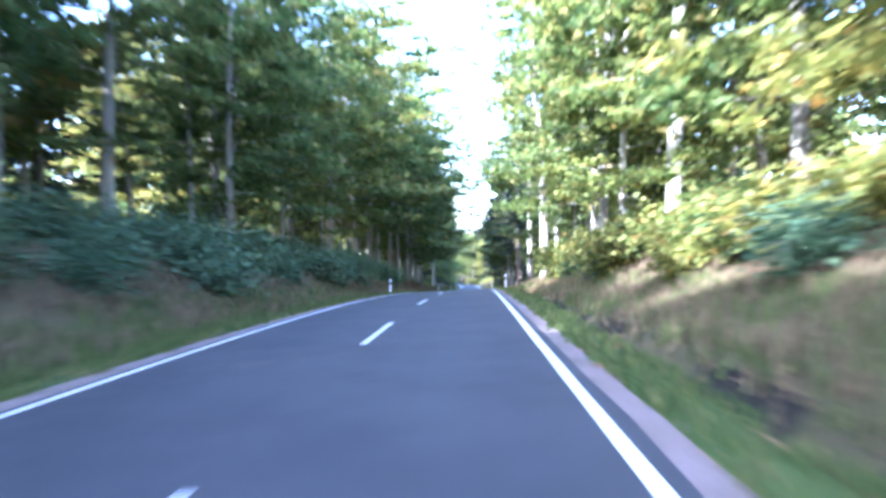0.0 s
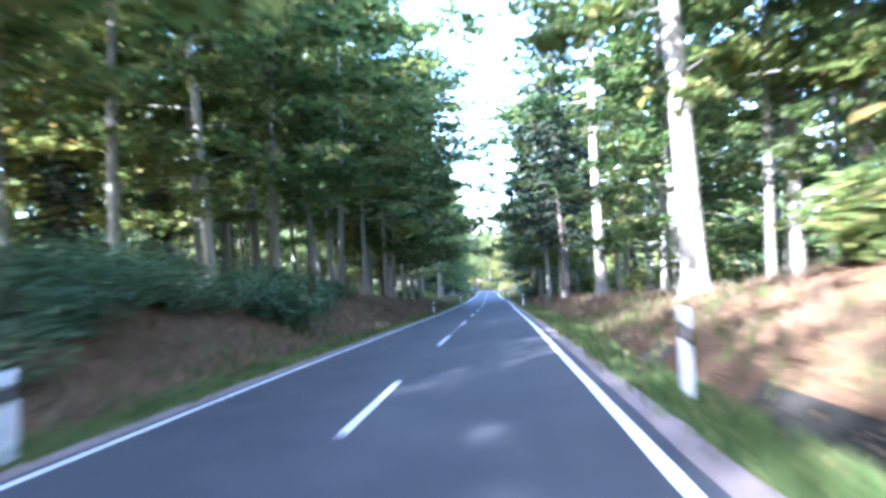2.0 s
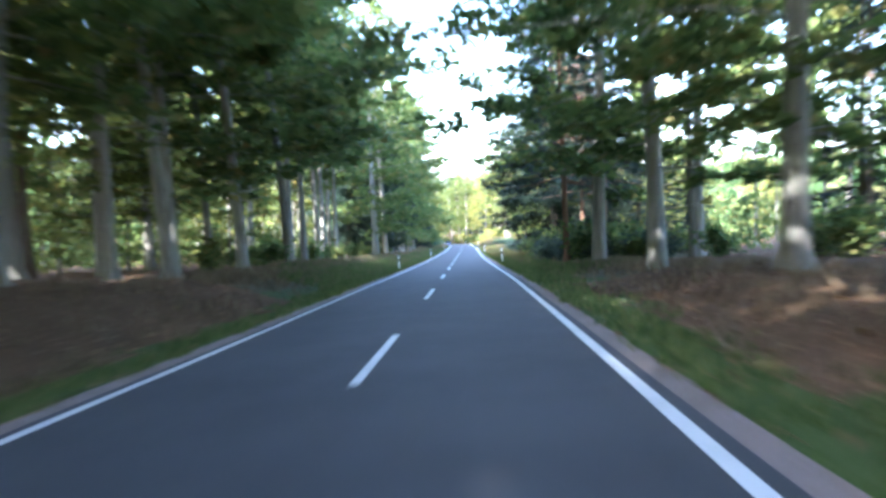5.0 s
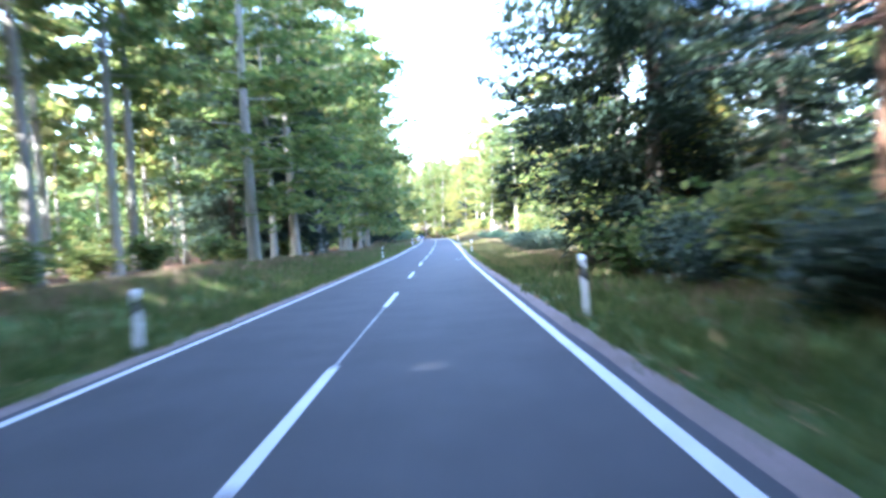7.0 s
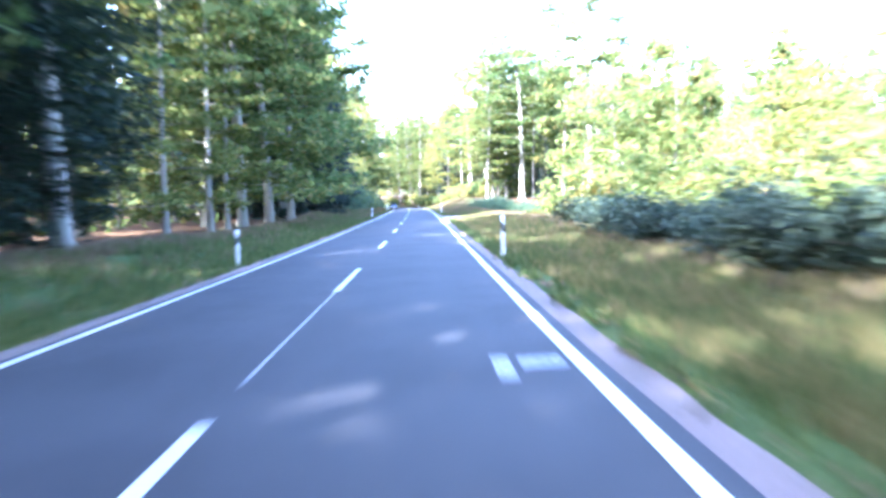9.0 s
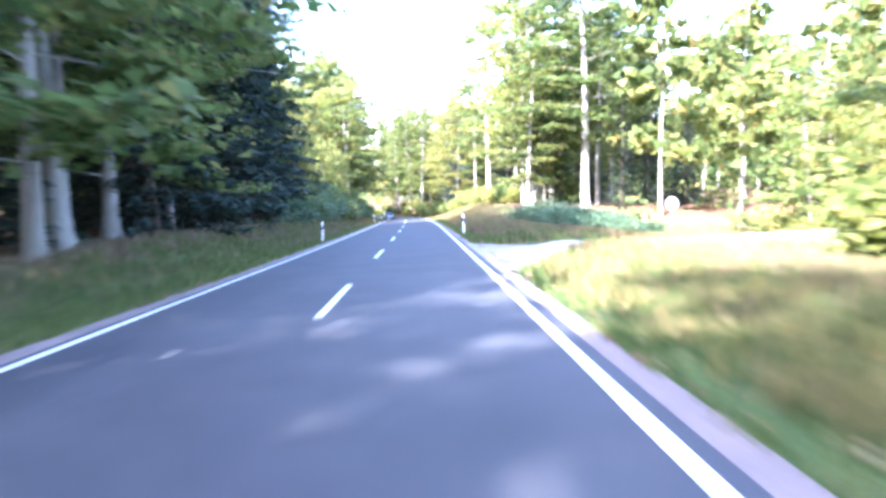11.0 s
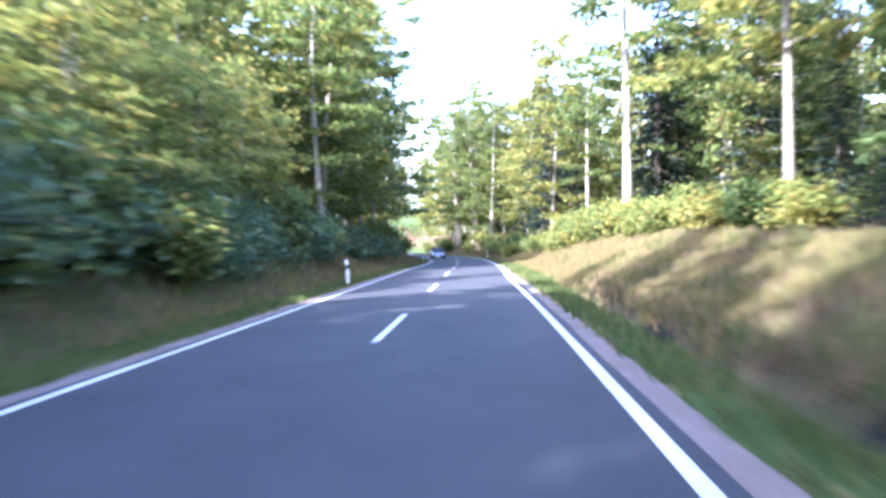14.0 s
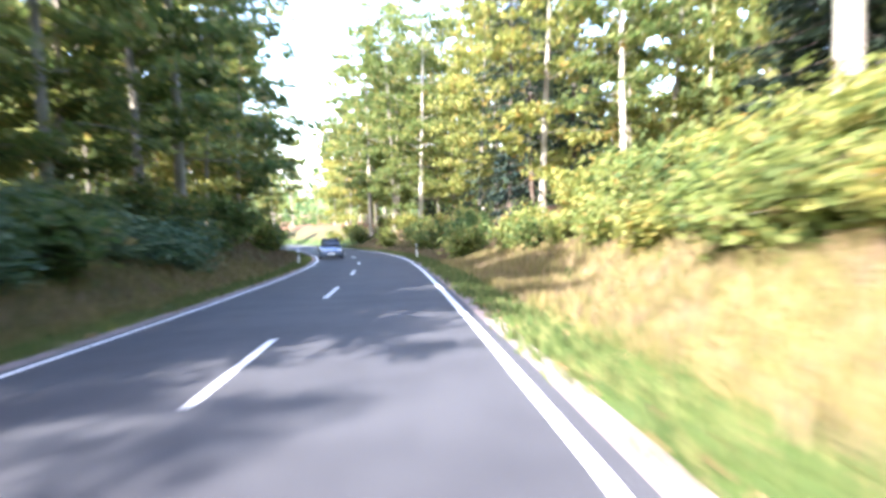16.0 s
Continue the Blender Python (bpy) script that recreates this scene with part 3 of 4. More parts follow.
L_TALL = "tall beech with smooth grey trunk and high green crown"
L_EDGE = "beech at the forest edge with leafy branches hanging low"
L_GOLD = "beech at the forest edge with yellowing sunlit leaves"
L_DEEP = "slender forest beech standing among others in the shade"
L_SPRUCE = "dark spruce with drooping branches down to the ground"
L_YOUNG = "young broadleaf tree with yellow-green leaves"
KINDS = {}
for _k in range(3):
    KINDS["tall", _k] = lambda k=_k: broadleaf(10 + k, 29 + k, 9.0 - k, 5.4, 7600, 0.39, BEECH_LEAF, BEECH_BARK, 0.34, L_TALL, 32, 0.75, 12, 5)
    KINDS["slim", _k] = lambda k=_k: broadleaf(15 + k, 27 + k, 9.5 - 0.7 * k, 4.6, 5600, 0.38, BEECH_LEAF, BEECH_BARK, 0.23, "tall slender beech with a bare grey trunk and high crown", 30, 0.75, 10, 7)
    KINDS["over", _k] = lambda k=_k: broadleaf(25 + k, 25 + k, 5.2 - 0.5 * k, 5.6, 10500, 0.36, BEECH_LEAF, BEECH_BARK, 0.16, "slender beech whose long leafy branches reach over the road", 44, 0.9, 10, 4)
    KINDS["edge", _k] = lambda k=_k: broadleaf(20 + k, 25 + k, 3.6 - 0.5 * k, 5.6, 10500, 0.36, BEECH_LEAF, BEECH_BARK, 0.25, L_EDGE, 44, 0.9, 10, 3)
    KINDS["gold", _k] = lambda k=_k: broadleaf(30 + k, 20 + 2 * k, 2.8, 4.8, 8600, 0.36, GOLD_LEAF, BEECH_BARK, 0.20, L_GOLD, 40, 0.9, 10, 2)
    KINDS["goldtall", _k] = lambda k=_k: broadleaf(40 + k, 23 + k, 6.8, 5.0, 8200, 0.36, GOLD_LEAF, BEECH_BARK, 0.22, "beech with a bare lower trunk and yellowing sunlit crown", 36, 0.9, 10, 4)
    KINDS["spruce", _k] = lambda k=_k: conifer(50 + k, 21 + 3 * k, 1.2, 4.0, 6500, L_SPRUCE, DARK_BARK, 0.24)
    KINDS["bigspruce", _k] = lambda k=_k: conifer(55 + k, 23 + 2 * k, 1.0, 4.4, 26000, "large dark spruce with long hanging branches beside the verge", DARK_BARK, 0.27, 0.4, 0.34, 0.2)
    KINDS["longfir", _k] = lambda k=_k: conifer(58 + k, 25 + k, 2.0, 9.0, 56000, "large dark fir whose long branches hang towards the road", DARK_BARK, 0.30, 0.28, 0.42, 0.27, 0.4, 0.42)
    KINDS["pine", _k] = lambda k=_k: conifer(65 + k, 24 + k, 5.0, 4.2, 9000, "tall conifer with a bare reddish trunk and dark needles", PINE_BARK, 0.17, 0.2, 0.36, 0.24)
    KINDS["fir", _k] = lambda k=_k: conifer(60 + k, 26 + 2 * k, 6.5, 3.8, 4800, "tall fir with a bare lower trunk and dark needles", DARK_BARK, 0.25, 0.25, 0.6)
    KINDS["young", _k] = lambda k=_k: broadleaf(70 + k, 7.5 + 1.2 * k, 0.9, 2.6, 2400, 0.28, GOLD_LEAF, BEECH_BARK, 0.07, L_YOUNG, 28, 0.9, 7)
    KINDS["bush", _k] = lambda k=_k: shrub(80 + k, 2.8, 1.9, 760, 0.26, BEECH_LEAF, "leafy green bush at the forest edge")
    KINDS["goldbush", _k] = lambda k=_k: shrub(90 + k, 3.0, 1.8, 760, 0.26, GOLD_LEAF, "yellow-green bush at the forest edge")
    KINDS["darkbush", _k] = lambda k=_k: shrub(95 + k, 2.3, 1.5, 1500, 0.15, DARK_LEAF, "low dark bluish green bush on the verge")
    KINDS["bramble", _k] = lambda k=_k: shrub(100 + k, 3.2, 1.05, 1500, 0.15, BRAMBLE_LEAF, "low bramble thicket on the road bank", "bramble")

TAKEN = []
pick = random.Random(7)


def grow(kind, s, lat, scale=1.0, lean=(0, 0), room=2.0, sink=0.15, tall=1.0):
    number = pick.randrange(3)
    ob = plant((kind, number), KINDS[kind, number], s, lat, scale, pick.uniform(0, 360), lean, sink, tall)
    TAKEN.append((s, lat, room))
    return ob


def free(s, lat, gap):
    return all((s - a) ** 2 + (lat - b) ** 2 > (gap + 0.3 * r) ** 2 for a, b, r in TAKEN)


def low_wood(s, lat):
    """Stretches on the left where the trees are lower and let the sun through to the road's right side."""
    return -17 < lat < 0 and (5 < s < 31 or 42 < s < 56)


def standing_trees():
    """The trees that can be told apart, each at its place: kind, along, across, size."""
    rows = [
        ("tall", 51.0, 7.3, 1.08), ("slim", 71.5, 7.35, 1.3), ("tall", 42.6, 10.1, 1.0), ("tall", 53.3, 11.0, 0.85), ("tall", 20.1, 10.0, 1.05),
        ("tall", 51.7, 9.7, 0.42), ("tall", 46.2, 17.3, 0.9),
        ("tall", 13.5, -10.6, 0.75), ("tall", 17.5, -11.6, 0.4), ("slim", 52.5, -10.6, 0.9), ("slim", 67.2, -9.65, 0.75), ("slim", 30.7, -9.1, 0.55), ("slim", 46.0, -10.0, 0.6), ("tall", 74.1, -12.8, 0.95),
        ("slim", 87.2, -11.1, 0.8), ("slim", 100.6, -10.4, 0.9), ("slim", 100.4, -18.9, 0.95), ("slim", 111.4, -9.8, 0.8), ("slim", 147.2, -11.6, 0.9),
        ("tall", 94.8, 5.9, 0.6), ("fir", 94.5, 7.5, 1.25), ("fir", 89.6, 6.9, 0.85),
        ("slim", 154.8, -10.2, 0.85), ("slim", 154.4, -13.9, 0.85), ("tall", 173.5, -8.8, 0.6), ("tall", 189.3, -8.8, 0.9),
        ("tall", 218.4, -10.5, 0.9), ("tall", 230.9, -10.1, 0.8), ("tall", 220.2, -13.4, 0.75),
        ("tall", 269.6, 15.1, 1.1), ("tall", 223.8, 13.8, 0.8), ("tall", 271.5, 10.6, 0.6), ("tall", 273.6, 12.3, 0.6),
        ("tall", 324.5, 13.0, 1.1), ("tall", 342.3, 12.9, 0.6), ("tall", 338.0, -12.0, 0.6), ("tall", 355.7, -13.8, 0.75), ("tall", 336.7, 29.7, 1.0), ("tall", 307.0, -28.5, 0.8), ("tall", 376.7, -13.9, 0.9),
        ("tall", 349.2, -12.1, 0.9), ("tall", 308.5, -7.4, 0.72), ("tall", 400.2, 10.6, 1.0), ("tall", 403.0, 8.0, 0.9),
        ("longfir", 154.7, 8.7, 1.08), ("bigspruce", 144.0, 11.0, 0.5), ("bigspruce", 139.5, 10.2, 0.42), ("pine", 129.0, 6.4, 1.0), ("pine", 135.0, 9.5, 0.95), ("pine", 141.5, 9.2, 1.0), ("bigspruce", 150.0, 11.2, 0.5), ("bigspruce", 160.0, 12.4, 0.95),
        ("gold", 167.5, 10.4, 1.0), ("gold", 173.5, 12.2, 0.85), ("slim", 193.2, -10.6, 0.85), ("longfir", 186.5, -10.4, 0.85), ("longfir", 195.0, -12.8, 0.8), ("longfir", 180.0, -13.0, 0.8), ("slim", 75.0, -9.6, 0.8),
    ]
    for kind, s, lat, scale in rows:
        grow(kind, s, lat, scale, (pick.uniform(-1, 1), pick.uniform(-1, 1)), tall=0.7 if 266 < s < 320 or low_wood(s, lat) else 0.95)
    # edge trees whose long branches hang over the road
    for s, lat in ((166, -8.1), (178, -8.4), (219, -8.8)):
        grow("edge", s, lat, pick.uniform(1.18, 1.3), tall=pick.uniform(0.8, 0.9))
    for s, lat in ((66, -9.4), (80.5, -9.2), (90, -9.0), (97, -8.4), (104, -8.8), (113, -8.6), (121, -8.6), (129, -8.4)):
        grow("over", s, lat, pick.uniform(1.4, 1.5), (0, pick.uniform(2.5, 4.5)), tall=pick.uniform(0.68, 0.76))
    for s, lat, scale in ((113, 7.2, 1.15), (122, 6.9, 1.2), (104, 7.8, 1.1), (31, 8.9, 1.1), (62, 9.4, 1.1)):
        grow("edge", s, lat, scale, tall=0.85)
    grow("gold", 313, -8.2, 1.1, tall=0.8)
    grow("slim", 262.5, -9.6, 0.55)
    grow("edge", 256.5, -9.6, 0.65)


standing_trees()


def fill(kinds, s0, s1, lat0, lat1, count, gap, low=0.8, high=1.15, sink=0.15, tall=1.0):
    """Scatter plants of some kinds over a stretch, keeping clear of those that stand."""
    pick.seed(int(1000 + s0 * 31 + lat0 * 7 + count))
    for _ in range(count):
        for _try in range(14):
            s, lat = pick.uniform(s0, s1), pick.uniform(lat0, lat1)
            if free(s, lat, gap) and track_side(s, lat) < 0.05 and not (197 < s < 213.5 and -17 < lat < 0):
                grow(pick.choice(kinds), s, lat, pick.uniform(low, high) * (0.62 if low_wood(s, lat) else 1.0), (pick.uniform(-1.5, 1.5), pick.uniform(-1.5, 1.5)), gap, sink, tall)
                break


def forest():
    # left of the road
    fill(["edge", "tall", "edge"], -32, 60, -13.5, -9.0, 23, 3.3, 0.74, 0.92)
    # dark screen: needle colour stands in for shade between the edge trees
    fill(["spruce"], 8, 27, -25.0, -13.5, 8, 2.6, 0.85, 1.05)
    # added out of view, to keep the sun off the left edge trees
    fill(["tall", "edge"], -22, 14, -27.0, -14.0, 10, 3.2, 0.9, 1.05)
    fill(["edge"], 58, 124, -9.0, -7.6, 4, 6.0, 0.8, 1.0)
    fill(["slim", "slim", "edge"], 60, 126, -13.0, -9.2, 16, 3.2, 0.7, 0.95)
    fill(["edge", "gold"], 164, 196, -11.5, -8.2, 7, 4.2)
    fill(["slim"], 136, 163, -15.0, -9.2, 6, 3.8, 0.85, 1.0)
    fill(["slim"], 140, 164, -24.0, -12.0, 6, 4.0, 0.7, 0.9)
    fill(["young"], 126, 164, -26.0, -12.0, 14, 3.0, 0.7, 1.2)
    fill(["goldtall", "gold"], 50, 68, -32.0, -13.5, 10, 3.6, 0.8, 1.0)
    # added to shade the firs across the road
    fill(["tall", "edge"], 114, 131, -17.0, -8.8, 9, 3.2, 0.9, 1.05)
    fill(["edge"], 192, 232, -9.6, -7.9, 7, 4.0, 0.95, 1.1)
    fill(["fir", "tall", "fir"], 180, 232, -14.5, -8.8, 13, 3.4)
    fill(["spruce"], 226, 256, -13.5, -8.8, 15, 2.4, 0.92, 1.12)
    fill(["spruce"], 224, 263, -18, -8.8, 12, 3.0, 0.8, 1.05)
    # added behind the spruces, unseen, to shade the road and right bank ahead
    fill(["edge"], 240, 258, -20.0, -12.0, 6, 3.0, 1.0, 1.15)
    fill(["gold", "gold", "edge"], 316, 345, -15, -8.4, 10, 3.6, 0.86, 1.0)
    fill(["edge", "gold"], 345, 400, -14.0, -8.2, 10, 4.0, 0.75, 0.95)
    fill(["gold", "goldtall"], 290, 340, -36, -15.0, 15, 4.2, 0.62, 0.76)
    # added out of view, to shade the small spruces farther along
    fill(["fir", "spruce"], 256, 276, -28.0, -19.0, 8, 3.0, 0.95, 1.1)
    # right of the road
    fill(["edge", "gold", "gold"], -12, 46, 8.8, 14.5, 17, 3.8)
    fill(["edge", "tall"], 46, 80, 11.5, 17.0, 7, 4.0)
    fill(["edge"], 74, 126, 7.4, 9.0, 5, 6.0, 0.85, 1.0)
    fill(["fir", "spruce", "tall"], 84, 132, 8.4, 20.0, 7, 4.6, 0.7, 1.0)
    fill(["spruce"], 128, 166, 10.5, 18.0, 8, 3.0, 0.36, 0.52)
    fill(["young"], 164, 226, 11.0, 34.0, 32, 3.0, 0.68, 1.05)
    fill(["gold"], 200, 258, 26.0, 42.0, 6, 5.0, 0.40, 0.52)
    fill(["goldtall"], 270, 296, 10.5, 22.0, 10, 3.8, 0.8, 0.95)
    fill(["spruce"], 268, 300, 14.5, 25.0, 11, 2.4, 0.32, 0.46)
    fill(["edge", "spruce", "goldtall"], 286, 336, 17.5, 28.0, 12, 4.2, 0.8, 0.95)
    fill(["edge", "spruce", "gold"], 340, 400, 8.8, 18.0, 14, 4.0, 0.85, 1.05)
    # ahead, round the bend
    fill(["edge", "gold", "spruce"], 385, 420, 5.5, 18.0, 6, 4.4, 0.8, 1.0)

    # added trees, some out of view, mostly to shade road and far bank
    for kind, s, lat, scale, tall in (("edge", -27.5, -10.4, 1.0, 1.0), ("edge", -20.5, -9.8, 0.9, 0.95), ("edge", 22, -9.2, 0.76, 0.95), ("edge", 26, -10.4, 0.86, 0.95), ("edge", 207.5, -9.6, 0.66, 0.95), ("edge", 211, -9.6, 0.62, 0.95), ("edge", 203.0, -10.4, 0.66, 0.95), ("slim", 138, -10.4, 0.95, 0.95), ("slim", 144.5, -9.8, 0.95, 0.9), ("slim", 149.5, -10.3, 0.95, 0.9),
                                      ("edge", 229, -9.4, 1.15, 1.0), ("edge", 234.5, -10.0, 1.15, 1.0), ("edge", 240, -9.6, 0.7, 1.0),
                                      ("young", 283, -8.2, 0.8, 0.9), ("young", 287.5, -8.0, 0.85, 0.9), ("young", 291.5, -8.3, 0.8, 0.9), ("young", 296, -8.0, 0.8, 0.9), ("young", 300, -8.3, 0.8, 0.9), ("spruce", 277, -12.5, 0.36, 1.0), ("spruce", 281, -13.2, 0.5, 1.0), ("spruce", 284.5, -12.4, 0.34, 1.0), ("spruce", 280, -16.5, 0.62, 1.0), ("spruce", 285.5, -16.5, 0.56, 1.0), ("spruce", 275, -15.5, 0.46, 1.0), ("spruce", 289, -15.5, 0.48, 1.0), ("edge", 277, 12.0, 0.85, 1.0), ("edge", 281.5, 14.5, 0.9, 1.0),
                                      # small spruces from 54 to 80: dark needles stand in for shaded undergrowth
                                      ("spruce", 273, -10.6, 0.42, 1.0), ("spruce", 276.5, -10.5, 0.4, 1.0), ("spruce", 272.5, -13.6, 0.40, 1.0), ("spruce", 264.0, -10.0, 1.12, 1.05), ("spruce", 269, -9.6, 0.36, 1.0), ("spruce", 279.5, -12.8, 0.42, 1.0), ("spruce", 58, -15.5, 0.45, 1.0), ("spruce", 63, -18, 0.5, 1.0), ("spruce", 68.5, -16, 0.42, 1.0), ("spruce", 74, -19, 0.5, 1.0), ("spruce", 80, -17, 0.45, 1.0), ("spruce", 54, -19, 0.5, 1.0), ("spruce", 258, -10.2, 1.12, 1.05), ("spruce", 261.5, -11.5, 1.0, 1.05), ("spruce", 267, -12.6, 1.05, 1.05), ("spruce", 270, -11.4, 0.40, 1.0), ("spruce", 267, -14.5, 0.7, 1.0),
                                      ("gold", 284, -13.6, 0.58, 1.0), ("gold", 290, -11.8, 0.58, 1.0), ("gold", 295, -13.2, 0.62, 1.0), ("gold", 301.5, -12.8, 0.6, 1.0), ("gold", 307, -13.4, 0.62, 1.0), ("edge", 36.5, -10.0, 0.7, 0.9), ("gold", 293, -17.0, 0.66, 1.0), ("gold", 300, -16.0, 0.66, 1.0), ("edge", 345, -8.8, 1.1, 0.95), ("spruce", 331, 16.8, 1.0, 1.0), ("spruce", 336.5, 20.0, 1.05, 1.0), ("edge", 332, 23.0, 0.9, 1.0), ("over", 43.5, -9.0, 1.3, 0.75), ("spruce", 243, -10.4, 1.2, 1.1), ("spruce", 247.5, -11.0, 1.2, 1.1), ("spruce", 251.5, -10.6, 1.12, 1.1)):
        grow(kind, s, lat, scale, tall=tall)


forest()


def tree_arrays(rng, height, base, reach, leaves, leaf, radius):
    """Trunk and leaf places of one slender forest tree, for the joined woods."""
    points, radii, wobble = trunk_shape(rng, height * 0.97, radius, 6, 8, 0.4)
    verts, faces = tube(points, radii, 6, wobble)
    z = base + (height - base) * rng.uniform(0, 1, leaves) ** 0.8
    u = (z - base) / (height - base)
    spread = reach * np.sqrt(np.clip(1 - u ** 2.2, 0.05, 1))
    hubs = 26
    turn = rng.uniform(0, 6.28, hubs)
    hub_u = rng.uniform(0, 1, hubs)
    which = rng.integers(0, hubs, leaves)
    r = reach * np.sqrt(np.clip(1 - hub_u[which] ** 2.2, 0.08, 1)) * rng.uniform(0.25, 1.0, leaves)
    spot = np.stack([np.cos(turn[which]) * r, np.sin(turn[which]) * r, base + (height - base) * hub_u[which]], 1)
    spot += rng.normal(0, 0.42, (leaves, 3)) * np.array((1.2, 1.2, 0.6))
    return np.array([tuple(v) for v in verts]), faces, spot


def deep_forest():
    """The many thin trees behind the edge, too many to tell apart: joined trunks and joined leaves."""
    rng = np.random.default_rng(99)
    areas = [(-60, 70, -54, -13.0, 110, 5.0), (64, 130, -46, -11.5, 130, 11.0), (130, 170, -50, -26.0, 16, 7.0), (170, 224, -46, -15.0, 26, 8.0), (224, 270, -46, -17, 20, 4.0), (262, 300, -60, -30, 16, 5.0), (300, 470, -54, -14.0, 95, 6.0),
             (-60, 80, 13.5, 54, 80, 7.0), (80, 132, 11, 46, 34, 9.0), (130, 170, 18, 40, 12, 6.0), (256, 470, 19, 54, 110, 6.0), (440, 520, -60, 20, 40, 3.0), (385, 460, 8, 34, 26, 3.0), (380, 460, -40, -9, 16, 3.0)]
    verts, faces, barks, spots = [], [], [], []
    seen = list(TAKEN)
    for s0, s1, lat0, lat1, count, base in areas:
        for _ in range(count):
            s, lat = rng.uniform(s0, s1), rng.uniform(lat0, lat1)
            if any((s - a) ** 2 + (lat - b) ** 2 < 7.0 for a, b, r in seen) or track_side(s, lat) > 0.02:
                continue
            if (-6 < s < 34 and -25 < lat < 0 and rng.uniform() < 0.3) or (20 < s < 58 and lat < -16):
                continue
            if s > 400 and abs(lat) < 7:
                continue
            seen.append((s, lat, 2.0))
            k = 0.75 if 262 < s < 345 else 1.0
            v, f, p = tree_arrays(rng, rng.uniform(20, 27) * k, base * rng.uniform(0.7, 1.3), rng.uniform(2.6, 3.8), 1000 if s < 60 else (480 if 64 < s < 132 else 800), 0.7, rng.uniform(0.09, 0.19))
            at = np.array(tuple(place(s, lat, -0.1)))
            # most trunks from 30 to 132 get dark bark to stand in for backlight
            barks += [1 if 30 < s < 132 and rng.uniform() < 0.85 else 0] * len(f)
            faces += [tuple(len(verts) + q for q in face) for face in f]
            verts += list(v + at)
            spots.append(p + at)
    ob = mesh_object("forest_trunks", verts, faces, [BEECH_BARK, DARK_BARK], barks)
    tagged(ob, "many slender grey tree trunks deep in the shaded forest, some coloured dark as if backlit", "forest", kind="stuff")
    spots = np.concatenate(spots)
    up = rng.normal(0, 0.8, (len(spots), 3)) + (0, 0, 0.6)
    tagged(new("forest_foliage", leaf_mesh("forest_foliage", spots, up, 0.85, 0.72, BEECH_LEAF, rng, None, True)), "green leaves of the deep forest behind the road edge", "foliage", kind="stuff")


deep_forest()


def far_woods():
    """Woods that close the view behind the forest: a deep belt of large leaf clumps and trunks."""
    rng = np.random.default_rng(123)
    spots = []
    for s0, s1, lat0, lat1, low, high, count in ((-80, 480, -100, -52, 0.1, 24, 26000), (-80, 60, 52, 100, 0.1, 22, 6500), (60, 150, 52, 100, 0.1, 9, 3500), (150, 262, 46, 100, 0.1, 11, 6000),
                                                 (262, 480, 54, 100, 0.1, 22, 10000), (520, 640, -220, 160, 0.0, 24, 9000)):
        s = rng.uniform(s0, s1, count)
        lat = rng.uniform(lat0, lat1, count)
        top = high * (0.75 + 0.3 * np.sin(s * 0.35 + lat * 0.2) * np.sin(lat * 0.4 + s * 0.11))
        h = low + (top - low) * rng.uniform(0, 1, count) ** 1.15
        for a, b, c in zip(s, lat, h):
            v = place(a, b)
            spots.append((v.x, v.y, v.z + c))
    spots = np.array(spots)
    up = rng.normal(0, 1, (len(spots), 3)) + (0, 0, 0.3)
    tagged(new("distant_woods", leaf_mesh("distant_woods", spots, up, 2.3, 1.9, BEECH_LEAF, rng, None, True)), "distant green woods behind the roadside forest", "woods", kind="stuff")


far_woods()


def cover(kinds, s0, s1, lat0, lat1, count, low=0.8, high=1.2, tall=1.0):
    """Lay a closed cover of low plants, free to touch one another and the trees."""
    pick.seed(int(5000 + s0 * 31 + lat0 * 7 + count))
    for k in range(count):
        s = s0 + (s1 - s0) * (k + pick.uniform(0.1, 0.9)) / count
        lat = pick.uniform(lat0, lat1)
        if track_side(s, lat) < 0.05:
            number = pick.randrange(3)
            kind = pick.choice(kinds)
            plant((kind, number), KINDS[kind, number], s, lat, pick.uniform(low, high), pick.uniform(0, 360), (0, 0), 0.05, tall)


